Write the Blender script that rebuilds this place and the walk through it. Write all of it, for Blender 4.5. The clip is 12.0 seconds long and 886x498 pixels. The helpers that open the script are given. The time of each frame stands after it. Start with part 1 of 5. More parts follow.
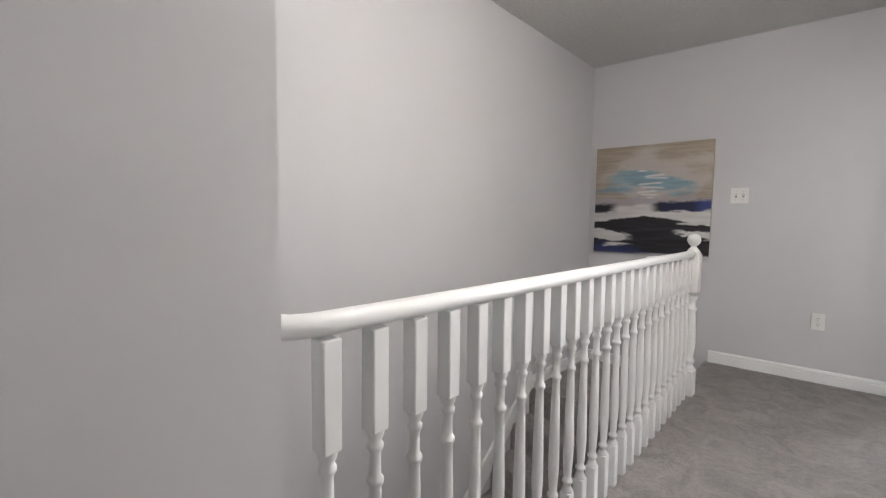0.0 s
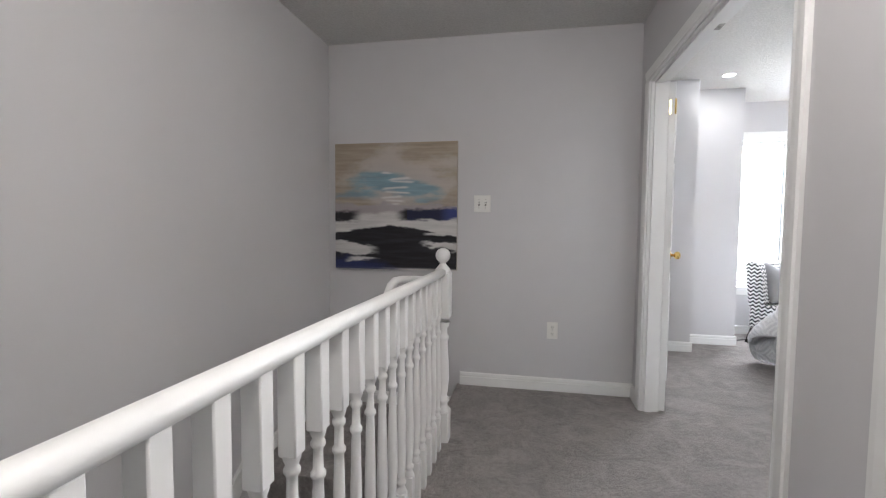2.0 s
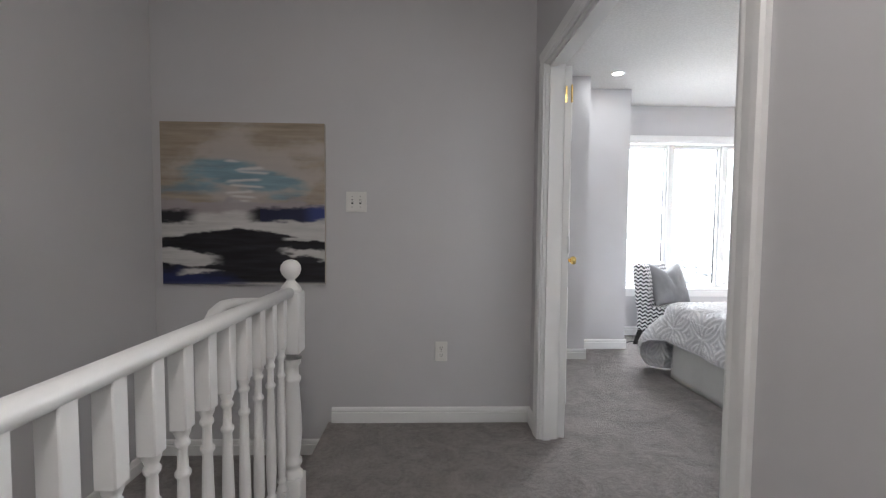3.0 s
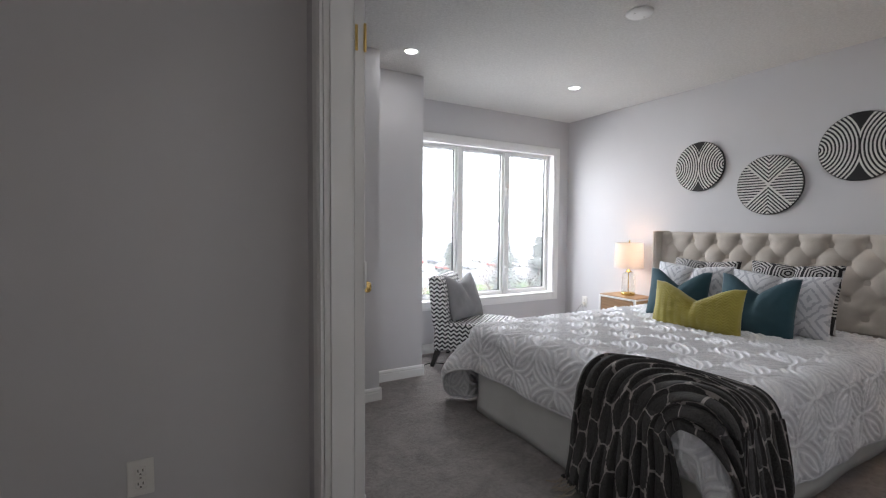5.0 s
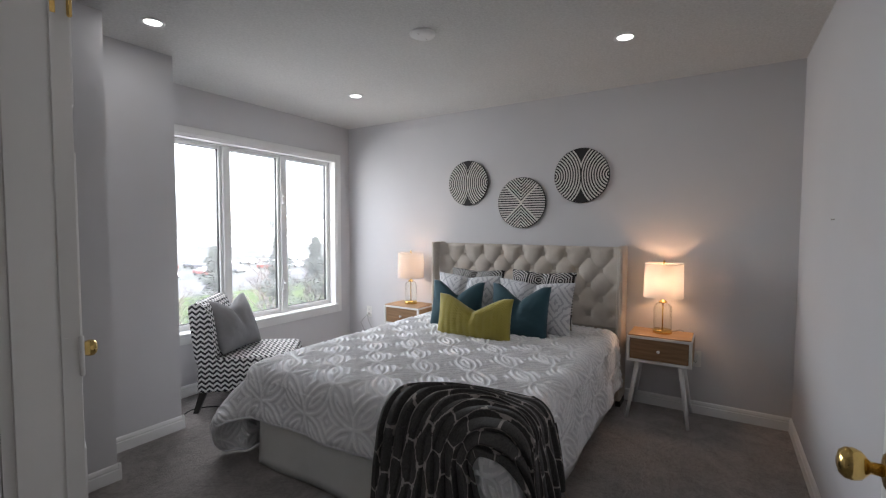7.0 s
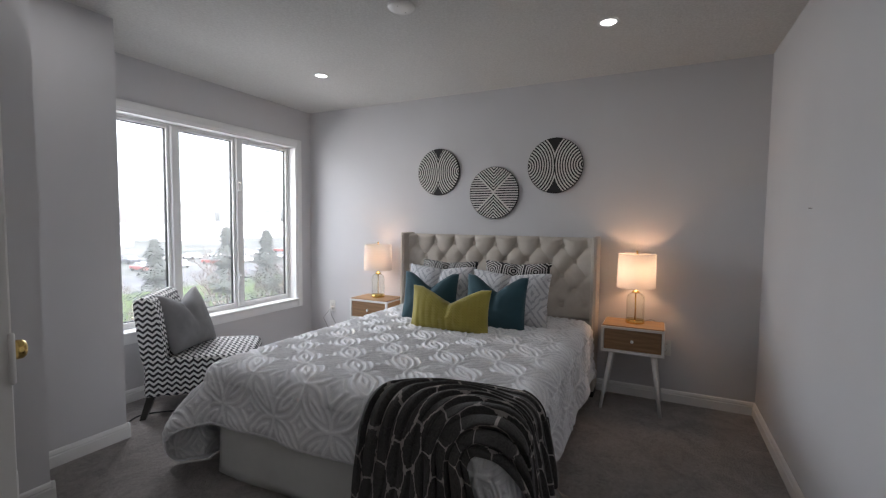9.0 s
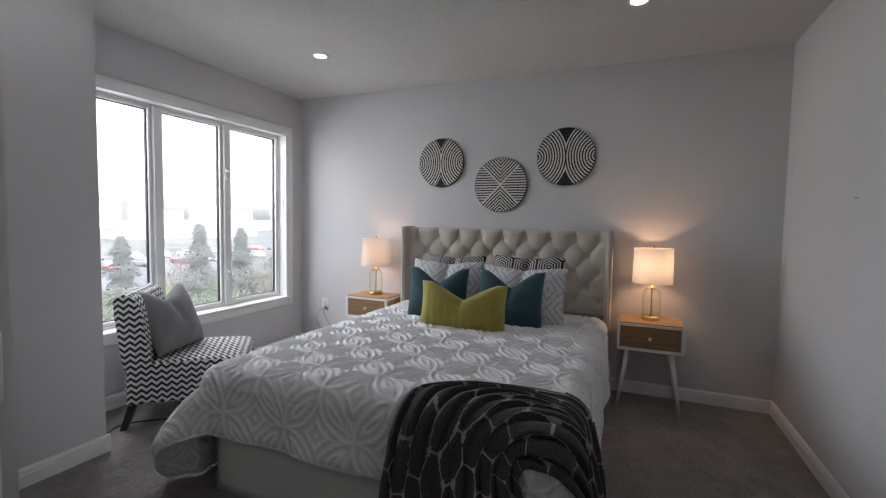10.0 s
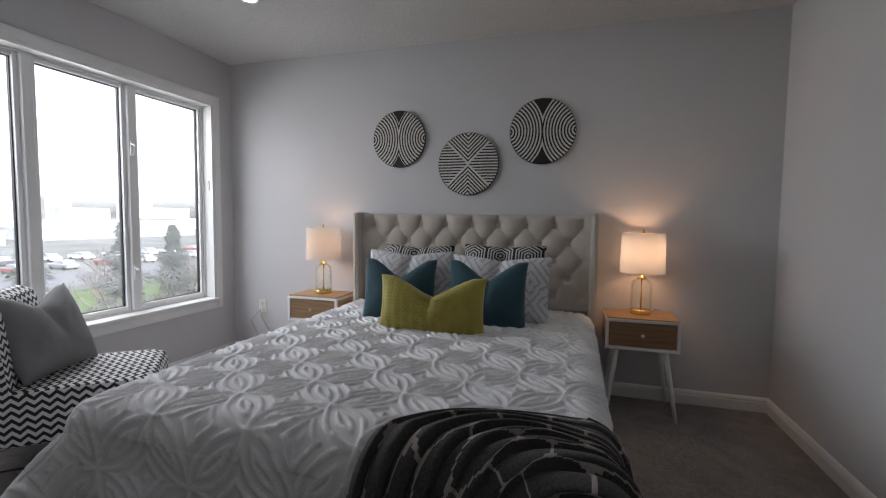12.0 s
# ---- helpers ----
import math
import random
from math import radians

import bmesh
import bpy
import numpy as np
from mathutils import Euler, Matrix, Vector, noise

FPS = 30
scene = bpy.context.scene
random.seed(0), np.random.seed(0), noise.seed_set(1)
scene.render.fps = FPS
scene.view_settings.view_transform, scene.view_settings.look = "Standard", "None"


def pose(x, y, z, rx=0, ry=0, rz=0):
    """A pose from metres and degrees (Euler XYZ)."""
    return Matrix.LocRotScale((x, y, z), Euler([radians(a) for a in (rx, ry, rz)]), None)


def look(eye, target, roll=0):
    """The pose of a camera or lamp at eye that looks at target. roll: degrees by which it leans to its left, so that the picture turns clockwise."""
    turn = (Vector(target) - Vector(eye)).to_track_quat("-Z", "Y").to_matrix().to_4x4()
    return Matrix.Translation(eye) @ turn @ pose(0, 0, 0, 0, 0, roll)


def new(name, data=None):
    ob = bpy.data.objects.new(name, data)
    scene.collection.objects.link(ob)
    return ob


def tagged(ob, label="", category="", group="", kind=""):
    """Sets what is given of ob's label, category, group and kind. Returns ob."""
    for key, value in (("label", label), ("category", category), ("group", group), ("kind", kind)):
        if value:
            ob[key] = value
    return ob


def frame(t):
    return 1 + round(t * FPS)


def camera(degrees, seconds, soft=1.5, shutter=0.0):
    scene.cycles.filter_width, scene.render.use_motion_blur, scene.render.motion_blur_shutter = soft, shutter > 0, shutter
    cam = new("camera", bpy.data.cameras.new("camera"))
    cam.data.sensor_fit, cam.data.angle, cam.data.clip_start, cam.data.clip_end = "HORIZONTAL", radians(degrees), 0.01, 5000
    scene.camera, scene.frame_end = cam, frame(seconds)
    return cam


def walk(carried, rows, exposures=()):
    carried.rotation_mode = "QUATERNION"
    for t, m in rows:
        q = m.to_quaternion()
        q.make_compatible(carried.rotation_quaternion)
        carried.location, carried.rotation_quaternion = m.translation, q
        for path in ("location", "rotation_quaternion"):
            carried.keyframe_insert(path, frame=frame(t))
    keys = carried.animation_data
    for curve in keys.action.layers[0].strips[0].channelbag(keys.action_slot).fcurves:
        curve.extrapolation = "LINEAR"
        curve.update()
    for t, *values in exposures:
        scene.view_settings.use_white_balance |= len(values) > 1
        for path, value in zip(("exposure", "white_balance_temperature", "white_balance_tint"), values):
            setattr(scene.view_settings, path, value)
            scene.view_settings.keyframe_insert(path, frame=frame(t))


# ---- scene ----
# camera and its walk
cam = camera(90.1, 12.0, soft=1.2)
PATH = [
    (0, (0.272, 2.822, 1.108), (-1.036, 4.328, 0.961), 0.7),
    (0.5, (0.175, 2.976, 1.104), (-0.934, 4.635, 0.971), 0.4),
    (1, (0.072, 3.22, 1.115), (-0.787, 5.022, 0.987), 0.4),
    (1.5, (0.073, 3.427, 1.127), (-0.559, 5.32, 1.007), 0.5),
    (2, (0.082, 3.666, 1.145), (-0.295, 5.627, 1.032), 0.5),
    (2.5, (0.118, 3.922, 1.149), (-0.002, 5.916, 1.039), 0.5),
    (2.7, (0.152, 4.035, 1.15), (0.101, 6.031, 1.045), 0.5),
    (4.3, (0.285, 4.84, 1.2), (0.934, 6.728, 1.095), 0.6),
    (4.5, (0.329, 4.93, 1.214), (1.069, 6.785, 1.109), 0.6),
    (5, (0.417, 5.089, 1.224), (1.398, 6.83, 1.128), 0.5),
    (5.5, (0.481, 5.234, 1.236), (1.717, 6.804, 1.15), 0.3),
    (6, (0.516, 5.286, 1.281), (1.989, 6.636, 1.195), 0.3),
    (6.5, (0.533, 5.311, 1.317), (2.152, 6.481, 1.221), 0.2),
    (7, (0.52, 5.313, 1.352), (2.213, 6.374, 1.253), 0.2),
    (7.5, (0.493, 5.319, 1.382), (2.229, 6.306, 1.274), 0.3),
    (7.7, (0.49, 5.325, 1.382), (2.234, 6.297, 1.271), 0.35),
    (9.5, (0.608, 5.63, 1.276), (2.42, 6.469, 1.154), 0.8),
    (10, (0.637, 5.793, 1.254), (2.474, 6.575, 1.132), 1.0),
    (10.5, (0.668, 5.965, 1.225), (2.541, 6.657, 1.108), 1.0),
    (11, (0.765, 6.048, 1.184), (2.664, 6.668, 1.08), 0.9),
    (11.5, (0.924, 6.076, 1.163), (2.834, 6.657, 1.048), 0.8),
    (12, (1.066, 6.055, 1.165), (2.979, 6.623, 1.034), 0.7),
]
EXPOSURES = [(t, s, 6150 if t < 1 else 6060 if t < 3 else 6180, 9 if t < 3 else 11) for t, s in ((0, 4.95), (1.5, 4.75), (2.7, 4.35), (4.3, 3.3), (5.0, 3.1), (5.5, 2.97), (6.5, 2.8), (9.5, 2.5), (12.0, 2.2))]
walk(cam, [(t, look(eye, target, roll)) for t, eye, target, roll in PATH], EXPOSURES)

# world: a bright overcast sky
world = bpy.data.worlds.new("overcast_sky")
scene.world = world
world.use_nodes = True
wn, wl = world.node_tree.nodes, world.node_tree.links
sky = wn.new("ShaderNodeTexSky")
sky.sky_type, sky.sun_disc = "NISHITA", False
sky.sun_elevation, sky.sun_rotation = radians(40), radians(190)
sky.air_density, sky.dust_density, sky.ozone_density = 1.0, 4.0, 1.0
soften = wn.new("ShaderNodeHueSaturation")
soften.inputs["Saturation"].default_value = 0.30
wl.new(sky.outputs[0], soften.inputs["Color"])
wl.new(soften.outputs[0], wn["Background"].inputs[0])
wn["Background"].inputs[1].default_value = 0.19

sun = new("sun", bpy.data.lights.new("sun", "SUN"))
sun.data.energy, sun.data.angle, sun.data.color = 0.25, radians(15), (1.0, 0.98, 0.96)
sun.matrix_world = look((8, -30, 25), (3, 0, 0))

# area lamp added just outside the bedroom window, boosting the open sky's daylight
sky_fill = new("window_daylight_fill", bpy.data.lights.new("window_daylight_fill", "AREA"))
sky_fill.data.shape, sky_fill.data.size, sky_fill.data.size_y = "RECTANGLE", 1.85, 1.20
sky_fill.data.energy, sky_fill.data.color = 8.5, (1.0, 0.980, 0.957)
sky_fill.matrix_world = look((3.06, 9.40, 1.80), (3.06, 7.0, 0.35))

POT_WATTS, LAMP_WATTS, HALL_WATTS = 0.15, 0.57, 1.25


# ---- materials ----
def nodes_of(name):
    m = bpy.data.materials.new(name)
    m.use_nodes = True
    return m, m.node_tree.nodes, m.node_tree.links, m.node_tree.nodes["Principled BSDF"]


def noise_node(nt, lk, scale, detail=4.0, rough=0.55, coord="Object", stretch=None):
    tc = nt.new("ShaderNodeTexCoord")
    n = nt.new("ShaderNodeTexNoise")
    n.inputs["Scale"].default_value, n.inputs["Detail"].default_value, n.inputs["Roughness"].default_value = scale, detail, rough
    if stretch:
        mp = nt.new("ShaderNodeMapping")
        mp.inputs["Scale"].default_value = stretch
        lk.new(tc.outputs[coord], mp.inputs[0])
        lk.new(mp.outputs[0], n.inputs["Vector"])
    else:
        lk.new(tc.outputs[coord], n.inputs["Vector"])
    return n


def mixed(nt, lk, fac, a, b):
    """Colour between a and b by the socket fac."""
    r = nt.new("ShaderNodeValToRGB")
    r.color_ramp.elements[0].position, r.color_ramp.elements[1].position = 0.3, 0.7
    r.color_ramp.elements[0].color, r.color_ramp.elements[1].color = (*a, 1), (*b, 1)
    lk.new(fac, r.inputs[0])
    return r.outputs[0]


def bumped(nt, lk, bsdf, height, strength, distance):
    b = nt.new("ShaderNodeBump")
    b.inputs["Strength"].default_value, b.inputs["Distance"].default_value = strength, distance
    lk.new(height, b.inputs["Height"])
    lk.new(b.outputs[0], bsdf.inputs["Normal"])
    return b


def surface(name, a, b, rough=0.6, metal=0.0, scale=3.0, grain=200.0, bump=0.15, depth=0.001, stretch=None, sheen=0.0, coat=0.0, spec=0.5):
    """A surface that drifts between colours a and b, with a fine grain in relief."""
    m, nt, lk, bs = nodes_of(name)
    big = noise_node(nt, lk, scale, stretch=stretch)
    lk.new(mixed(nt, lk, big.outputs[0], a, b), bs.inputs["Base Color"])
    fine = noise_node(nt, lk, grain, 3.0, stretch=stretch)
    bumped(nt, lk, bs, fine.outputs[0], bump, depth)
    rr = nt.new("ShaderNodeMapRange")
    rr.inputs[3].default_value, rr.inputs[4].default_value = rough - 0.06, min(1.0, rough + 0.06)
    lk.new(big.outputs[0], rr.inputs[0])
    lk.new(rr.outputs[0], bs.inputs["Roughness"])
    bs.inputs["Metallic"].default_value = metal
    bs.inputs["Sheen Weight"].default_value = sheen
    bs.inputs["Specular IOR Level"].default_value = spec
    bs.inputs["Coat Weight"].default_value = coat
    return m


def math_node(nt, lk, op, a, b=None, c=None):
    n = nt.new("ShaderNodeMath")
    n.operation = op
    for i, v in enumerate((a, b, c)):
        if v is None:
            continue
        if isinstance(v, (int, float)):
            n.inputs[i].default_value = v
        else:
            lk.new(v, n.inputs[i])
    return n.outputs[0]


def two_tone(nt, lk, bsdf, fac, a, b):
    x = nt.new("ShaderNodeMix")
    x.data_type = "RGBA"
    lk.new(fac, x.inputs[0])
    x.inputs[6].default_value, x.inputs[7].default_value = (*a, 1), (*b, 1)
    lk.new(x.outputs[2], bsdf.inputs["Base Color"])


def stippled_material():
    """Sprayed ceiling texture: coarse and fine crumbs over off-white paint, their tiny shadows speckled into the
    colour.
    """
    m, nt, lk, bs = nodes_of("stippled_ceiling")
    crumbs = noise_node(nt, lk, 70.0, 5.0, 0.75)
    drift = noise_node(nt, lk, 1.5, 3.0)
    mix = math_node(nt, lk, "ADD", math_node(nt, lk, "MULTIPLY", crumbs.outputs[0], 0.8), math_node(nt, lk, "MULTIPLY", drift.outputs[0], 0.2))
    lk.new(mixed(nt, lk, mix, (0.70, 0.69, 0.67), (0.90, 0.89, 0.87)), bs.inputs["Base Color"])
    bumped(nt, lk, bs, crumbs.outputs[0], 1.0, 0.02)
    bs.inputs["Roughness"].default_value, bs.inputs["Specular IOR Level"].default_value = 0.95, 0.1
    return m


WALL = surface("wall_paint", (0.600, 0.592, 0.603), (0.630, 0.622, 0.633), 0.75, scale=1.3, grain=260, bump=0.12, depth=0.0008)
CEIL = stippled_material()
TRIM = surface("white_trim_paint", (0.80, 0.80, 0.79), (0.84, 0.84, 0.83), 0.35, scale=4.0, grain=120, bump=0.06, depth=0.0006)
VINYL = surface("window_vinyl", (0.78, 0.78, 0.77), (0.82, 0.82, 0.81), 0.4, scale=5.0, grain=150, bump=0.03, depth=0.0005)
GASKET = surface("black_gasket", (0.015, 0.015, 0.016), (0.03, 0.03, 0.03), 0.6, scale=9)
PLATE = surface("wall_plate_plastic", (0.78, 0.77, 0.74), (0.82, 0.81, 0.78), 0.3, scale=10, bump=0.02)
DARK = surface("dark_slot", (0.02, 0.02, 0.02), (0.03, 0.03, 0.03), 0.6)
BRASS = surface("polished_brass", (0.72, 0.50, 0.16), (0.80, 0.57, 0.22), 0.16, metal=1.0, scale=14, grain=60, bump=0.03)
STEEL = surface("worn_steel", (0.35, 0.34, 0.32), (0.45, 0.44, 0.42), 0.35, metal=1.0, scale=20)


def carpet_material():
    m, nt, lk, bs = nodes_of("cut_pile_carpet")
    big = noise_node(nt, lk, 5.5, 6.0, 0.62)
    big.inputs["Distortion"].default_value = 1.2
    mid = noise_node(nt, lk, 45.0, 4.0, 0.7)
    pile = noise_node(nt, lk, 420.0, 2.0, 0.7)
    mix = math_node(nt, lk, "ADD", math_node(nt, lk, "MULTIPLY", big.outputs[0], 0.55), math_node(nt, lk, "MULTIPLY", mid.outputs[0], 0.45))
    mix = math_node(nt, lk, "MULTIPLY_ADD", math_node(nt, lk, "SUBTRACT", mix, 0.5), 1.7, 0.5)
    lk.new(mixed(nt, lk, mix, (0.30, 0.272, 0.258), (0.50, 0.460, 0.440)), bs.inputs["Base Color"])
    h = math_node(nt, lk, "ADD", math_node(nt, lk, "ADD", math_node(nt, lk, "MULTIPLY", mid.outputs[0], 2.2), math_node(nt, lk, "MULTIPLY", big.outputs[0], 4.0)), pile.outputs[0])
    bumped(nt, lk, bs, h, 1.0, 0.012)
    bs.inputs["Roughness"].default_value, bs.inputs["Sheen Weight"].default_value = 1.0, 0.25
    bs.inputs["Specular IOR Level"].default_value = 0.1
    return m


CARPET = carpet_material()


def glass_material(name, tint=(1, 1, 1), veil=0.0):
    m, nt, lk, bs = nodes_of(name)
    out = nt["Material Output"]
    tr = nt.new("ShaderNodeBsdfTransparent")
    tr.inputs[0].default_value = (*tint, 1)
    gl = nt.new("ShaderNodeBsdfGlossy")
    gl.inputs["Roughness"].default_value = 0.02
    fr = nt.new("ShaderNodeFresnel")
    fr.inputs[0].default_value = 1.3
    mx = nt.new("ShaderNodeMixShader")
    lk.new(math_node(nt, lk, "MULTIPLY", fr.outputs[0], 0.4), mx.inputs[0])
    lk.new(tr.outputs[0], mx.inputs[1])
    lk.new(gl.outputs[0], mx.inputs[2])
    last = mx.outputs[0]
    if veil:
        # uneven translucent veil that puts the outdoor haze into the pane
        haze_veil = nt.new("ShaderNodeBsdfTranslucent")
        haze_veil.inputs[0].default_value = (0.9, 0.9, 0.9, 1)
        n = noise_node(nt, lk, 5.0, 5.0)
        mr = nt.new("ShaderNodeMapRange")
        mr.inputs[3].default_value, mr.inputs[4].default_value = veil * 0.6, veil * 1.4
        lk.new(n.outputs[0], mr.inputs[0])
        m2 = nt.new("ShaderNodeMixShader")
        lk.new(mr.outputs[0], m2.inputs[0])
        lk.new(last, m2.inputs[1])
        lk.new(haze_veil.outputs[0], m2.inputs[2])
        last = m2.outputs[0]
    lk.new(last, out.inputs[0])
    return m


WINDOW_GLASS = glass_material("haze_veiled_glass", (0.93, 0.935, 0.94), 0.045)
CLEAR_GLASS = glass_material("clear_lamp_glass", (0.94, 0.96, 0.95))


def glow_material(name, color, strength):
    m, nt, lk, bs = nodes_of(name)
    bs.inputs["Base Color"].default_value = (0.8, 0.8, 0.8, 1)
    bs.inputs["Emission Color"].default_value = (*color, 1)
    bs.inputs["Emission Strength"].default_value = strength
    return m


# ---- mesh helpers ----
def link(name, bm, material, parent=None, label="", smooth=False):
    me = bpy.data.meshes.new(name)
    if smooth:
        for f in bm.faces:
            f.smooth = True
    bm.to_mesh(me)
    bm.free()
    for mt in material if isinstance(material, (list, tuple)) else [material]:
        me.materials.append(mt)
    ob = new(name, me)
    if parent is not None:
        ob.parent = parent
    if label:
        ob["label"] = label
    return ob


def part(name, bm, material, parent, label="", smooth=False):
    return link(name, bm, material, parent, label, smooth)


def structure(name, bm, material, label="", smooth=False):
    return tagged(link(name, bm, material, None, label, smooth), label, kind="structure")


def thing(name, label, category, m=None, group=""):
    e = new(name)
    if m is not None:
        e.matrix_world = m
    return tagged(e, label, category, group)


def boxed(bm, x0, x1, y0, y1, z0, z1, bevel=0.0, m=None, seg=2):
    r = bmesh.ops.create_cube(bm, size=1.0)
    vs = r["verts"]
    for v in vs:
        v.co = Vector(((x0 + x1) / 2 + v.co.x * (x1 - x0), (y0 + y1) / 2 + v.co.y * (y1 - y0), (z0 + z1) / 2 + v.co.z * (z1 - z0)))
    if m is not None:
        bmesh.ops.transform(bm, matrix=m, verts=vs)
    if bevel:
        es = list({e for v in vs for e in v.link_edges})
        bmesh.ops.bevel(bm, geom=es, offset=bevel, segments=seg, affect="EDGES", profile=0.5)
    return bm


def box(x0, x1, y0, y1, z0, z1, bevel=0.0, m=None, seg=2):
    return boxed(bmesh.new(), x0, x1, y0, y1, z0, z1, bevel, m, seg)


def lathe(bm, profile, segments=24, m=None, cap=True):
    """Turn the profile, rows of (radius, z), round the z axis."""
    rings = []
    for r, z in profile:
        rings.append([bm.verts.new((r * math.cos(2 * math.pi * i / segments), r * math.sin(2 * math.pi * i / segments), z)) for i in range(segments)])
    for a, b in zip(rings, rings[1:]):
        for i in range(segments):
            j = (i + 1) % segments
            bm.faces.new((a[i], a[j], b[j], b[i]))
    if cap:
        bm.faces.new(list(reversed(rings[0])))
        bm.faces.new(rings[-1])
    if m is not None:
        bmesh.ops.transform(bm, matrix=m, verts=[v for ring in rings for v in ring])
    return bm


def prism(bm, outline, along):
    """Extrude the closed outline, points in space, along a vector."""
    a = [bm.verts.new(p) for p in outline]
    b = [bm.verts.new(Vector(p) + Vector(along)) for p in outline]
    n = len(a)
    bm.faces.new(a)
    bm.faces.new(list(reversed(b)))
    for i in range(n):
        j = (i + 1) % n
        bm.faces.new((a[j], a[i], b[i], b[j]))
    bmesh.ops.recalc_face_normals(bm, faces=bm.faces[:])
    return bm


def tube(bm, points, radius, sides=8, squash=1.0):
    """A round bar along points."""
    pts = [Vector(p) for p in points]
    rings = []
    for i, p in enumerate(pts):
        d = (pts[min(i + 1, len(pts) - 1)] - pts[max(i - 1, 0)]).normalized()
        up = Vector((0, 0, 1)) if abs(d.z) < 0.9 else Vector((0, 1, 0))
        u = d.cross(up).normalized()
        w = u.cross(d).normalized()
        rings.append([bm.verts.new(p + u * radius * math.cos(2 * math.pi * k / sides) + w * radius * squash * math.sin(2 * math.pi * k / sides)) for k in range(sides)])
    for a, b in zip(rings, rings[1:]):
        for k in range(sides):
            j = (k + 1) % sides
            bm.faces.new((a[k], a[j], b[j], b[k]))
    bm.faces.new(list(reversed(rings[0])))
    bm.faces.new(rings[-1])
    bmesh.ops.recalc_face_normals(bm, faces=bm.faces[:])
    return bm


def grid_mesh(bm, f, nu, nv, loop_u=False):
    """A sheet through f(u, v), u and v from 0 to 1."""
    vs = [[bm.verts.new(f(i / nu, j / nv)) for j in range(nv + 1)] for i in range(nu + (0 if loop_u else 1))]
    for i in range(nu):
        k = (i + 1) % len(vs)
        for j in range(nv):
            bm.faces.new((vs[i][j], vs[k][j], vs[k][j + 1], vs[i][j + 1]))
    return bm


# ---- the large structure ----
H = 2.44
HALL_X, ROOM_X = 0.785, 0.88          # two faces of the wall with the double door
EAST, NORTH, SOUTH = 4.20, 8.87, 4.875
ART_Y, STAIR_X, EDGE_X = 6.758, -1.378, -0.40
DOOR_S, DOOR_N, DOOR_H = 5.055, 6.53, 2.0
WX0, WX1, WZ0, WZ1 = 2.13, 3.985, 0.49, 2.06

structure("floor", boxed(box(HALL_X, 4.35, 4.725, 9.05, -0.25, 0), EDGE_X, HALL_X, 0.88, ART_Y, -0.25, 0), CARPET, "grey-beige cut-pile carpet on the upper floor")
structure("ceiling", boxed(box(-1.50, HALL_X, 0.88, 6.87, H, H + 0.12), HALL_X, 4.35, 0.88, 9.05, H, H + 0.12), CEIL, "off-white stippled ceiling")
structure("wall_east", box(EAST, 4.35, 4.725, 9.05, 0, H), WALL, "pale grey painted wall behind the bed")
structure("wall_south", box(ROOM_X, EAST, 4.725, SOUTH, 0, H), WALL, "pale grey painted bedroom wall")
bm = box(2.05, WX0, NORTH, 9.05, 0, H)
boxed(bm, WX1, EAST, NORTH, 9.05, 0, H)
boxed(bm, WX0, WX1, NORTH, 9.05, 0, WZ0)
boxed(bm, WX0, WX1, NORTH, 9.05, WZ1, H)
structure("wall_north", bm, WALL, "pale grey painted wall round the window")
structure("wall_corner", boxed(box(1.546, 2.05, 8.33, 9.05, 0, H), HALL_X, 1.546, 8.0, 9.05, 0, H), WALL, "pale grey stepped corner walls")
D2S, D2N = 3.845, 4.615
bm = box(HALL_X, ROOM_X, 0.88, D2S - 0.02, 0, H)
boxed(bm, HALL_X, ROOM_X, D2S - 0.02, D2N + 0.02, DOOR_H + 0.02, H)
boxed(bm, HALL_X, ROOM_X, D2N + 0.02, DOOR_S - 0.02, 0, H)
boxed(bm, HALL_X, ROOM_X, DOOR_S - 0.02, DOOR_N + 0.02, DOOR_H + 0.02, H)
boxed(bm, HALL_X, ROOM_X, DOOR_N + 0.02, 8.0, 0, H)
structure("wall_west", bm, WALL, "pale grey wall with the double doorway")
structure("wall_art", box(-1.50, HALL_X, ART_Y, 6.87, -3.2, H), WALL, "pale grey wall that carries the painting")
structure("wall_stair", box(-1.50, STAIR_X, 0.88, ART_Y, -3.2, H), WALL, "tall pale grey stairwell wall")
structure("wall_hall", box(-0.41, -0.29, 1.0, 3.130, 0, H), WALL, "pale grey hall wall that ends at the railing")
structure("wall_well", box(EDGE_X, -0.30, 1.0, 5.75, -3.2, -0.25), WALL, "pale grey wall under the landing edge")
bm = boxed(box(STAIR_X, EDGE_X, 0.88, 1.0, -3.2, H), EDGE_X, HALL_X, 0.88, 1.0, 0, H)
structure("wall_hall_end", bm, WALL, "pale grey end wall of the hall")
structure("floor_lower", box(-1.50, EDGE_X, 0.88, ART_Y, -3.3, -3.2), CARPET, "carpet at the foot of the stairs")
structure("fascia", box(EDGE_X - 0.012, EDGE_X, 3.148, 5.87, -0.27, 0.0), TRIM, "white board along the landing edge")
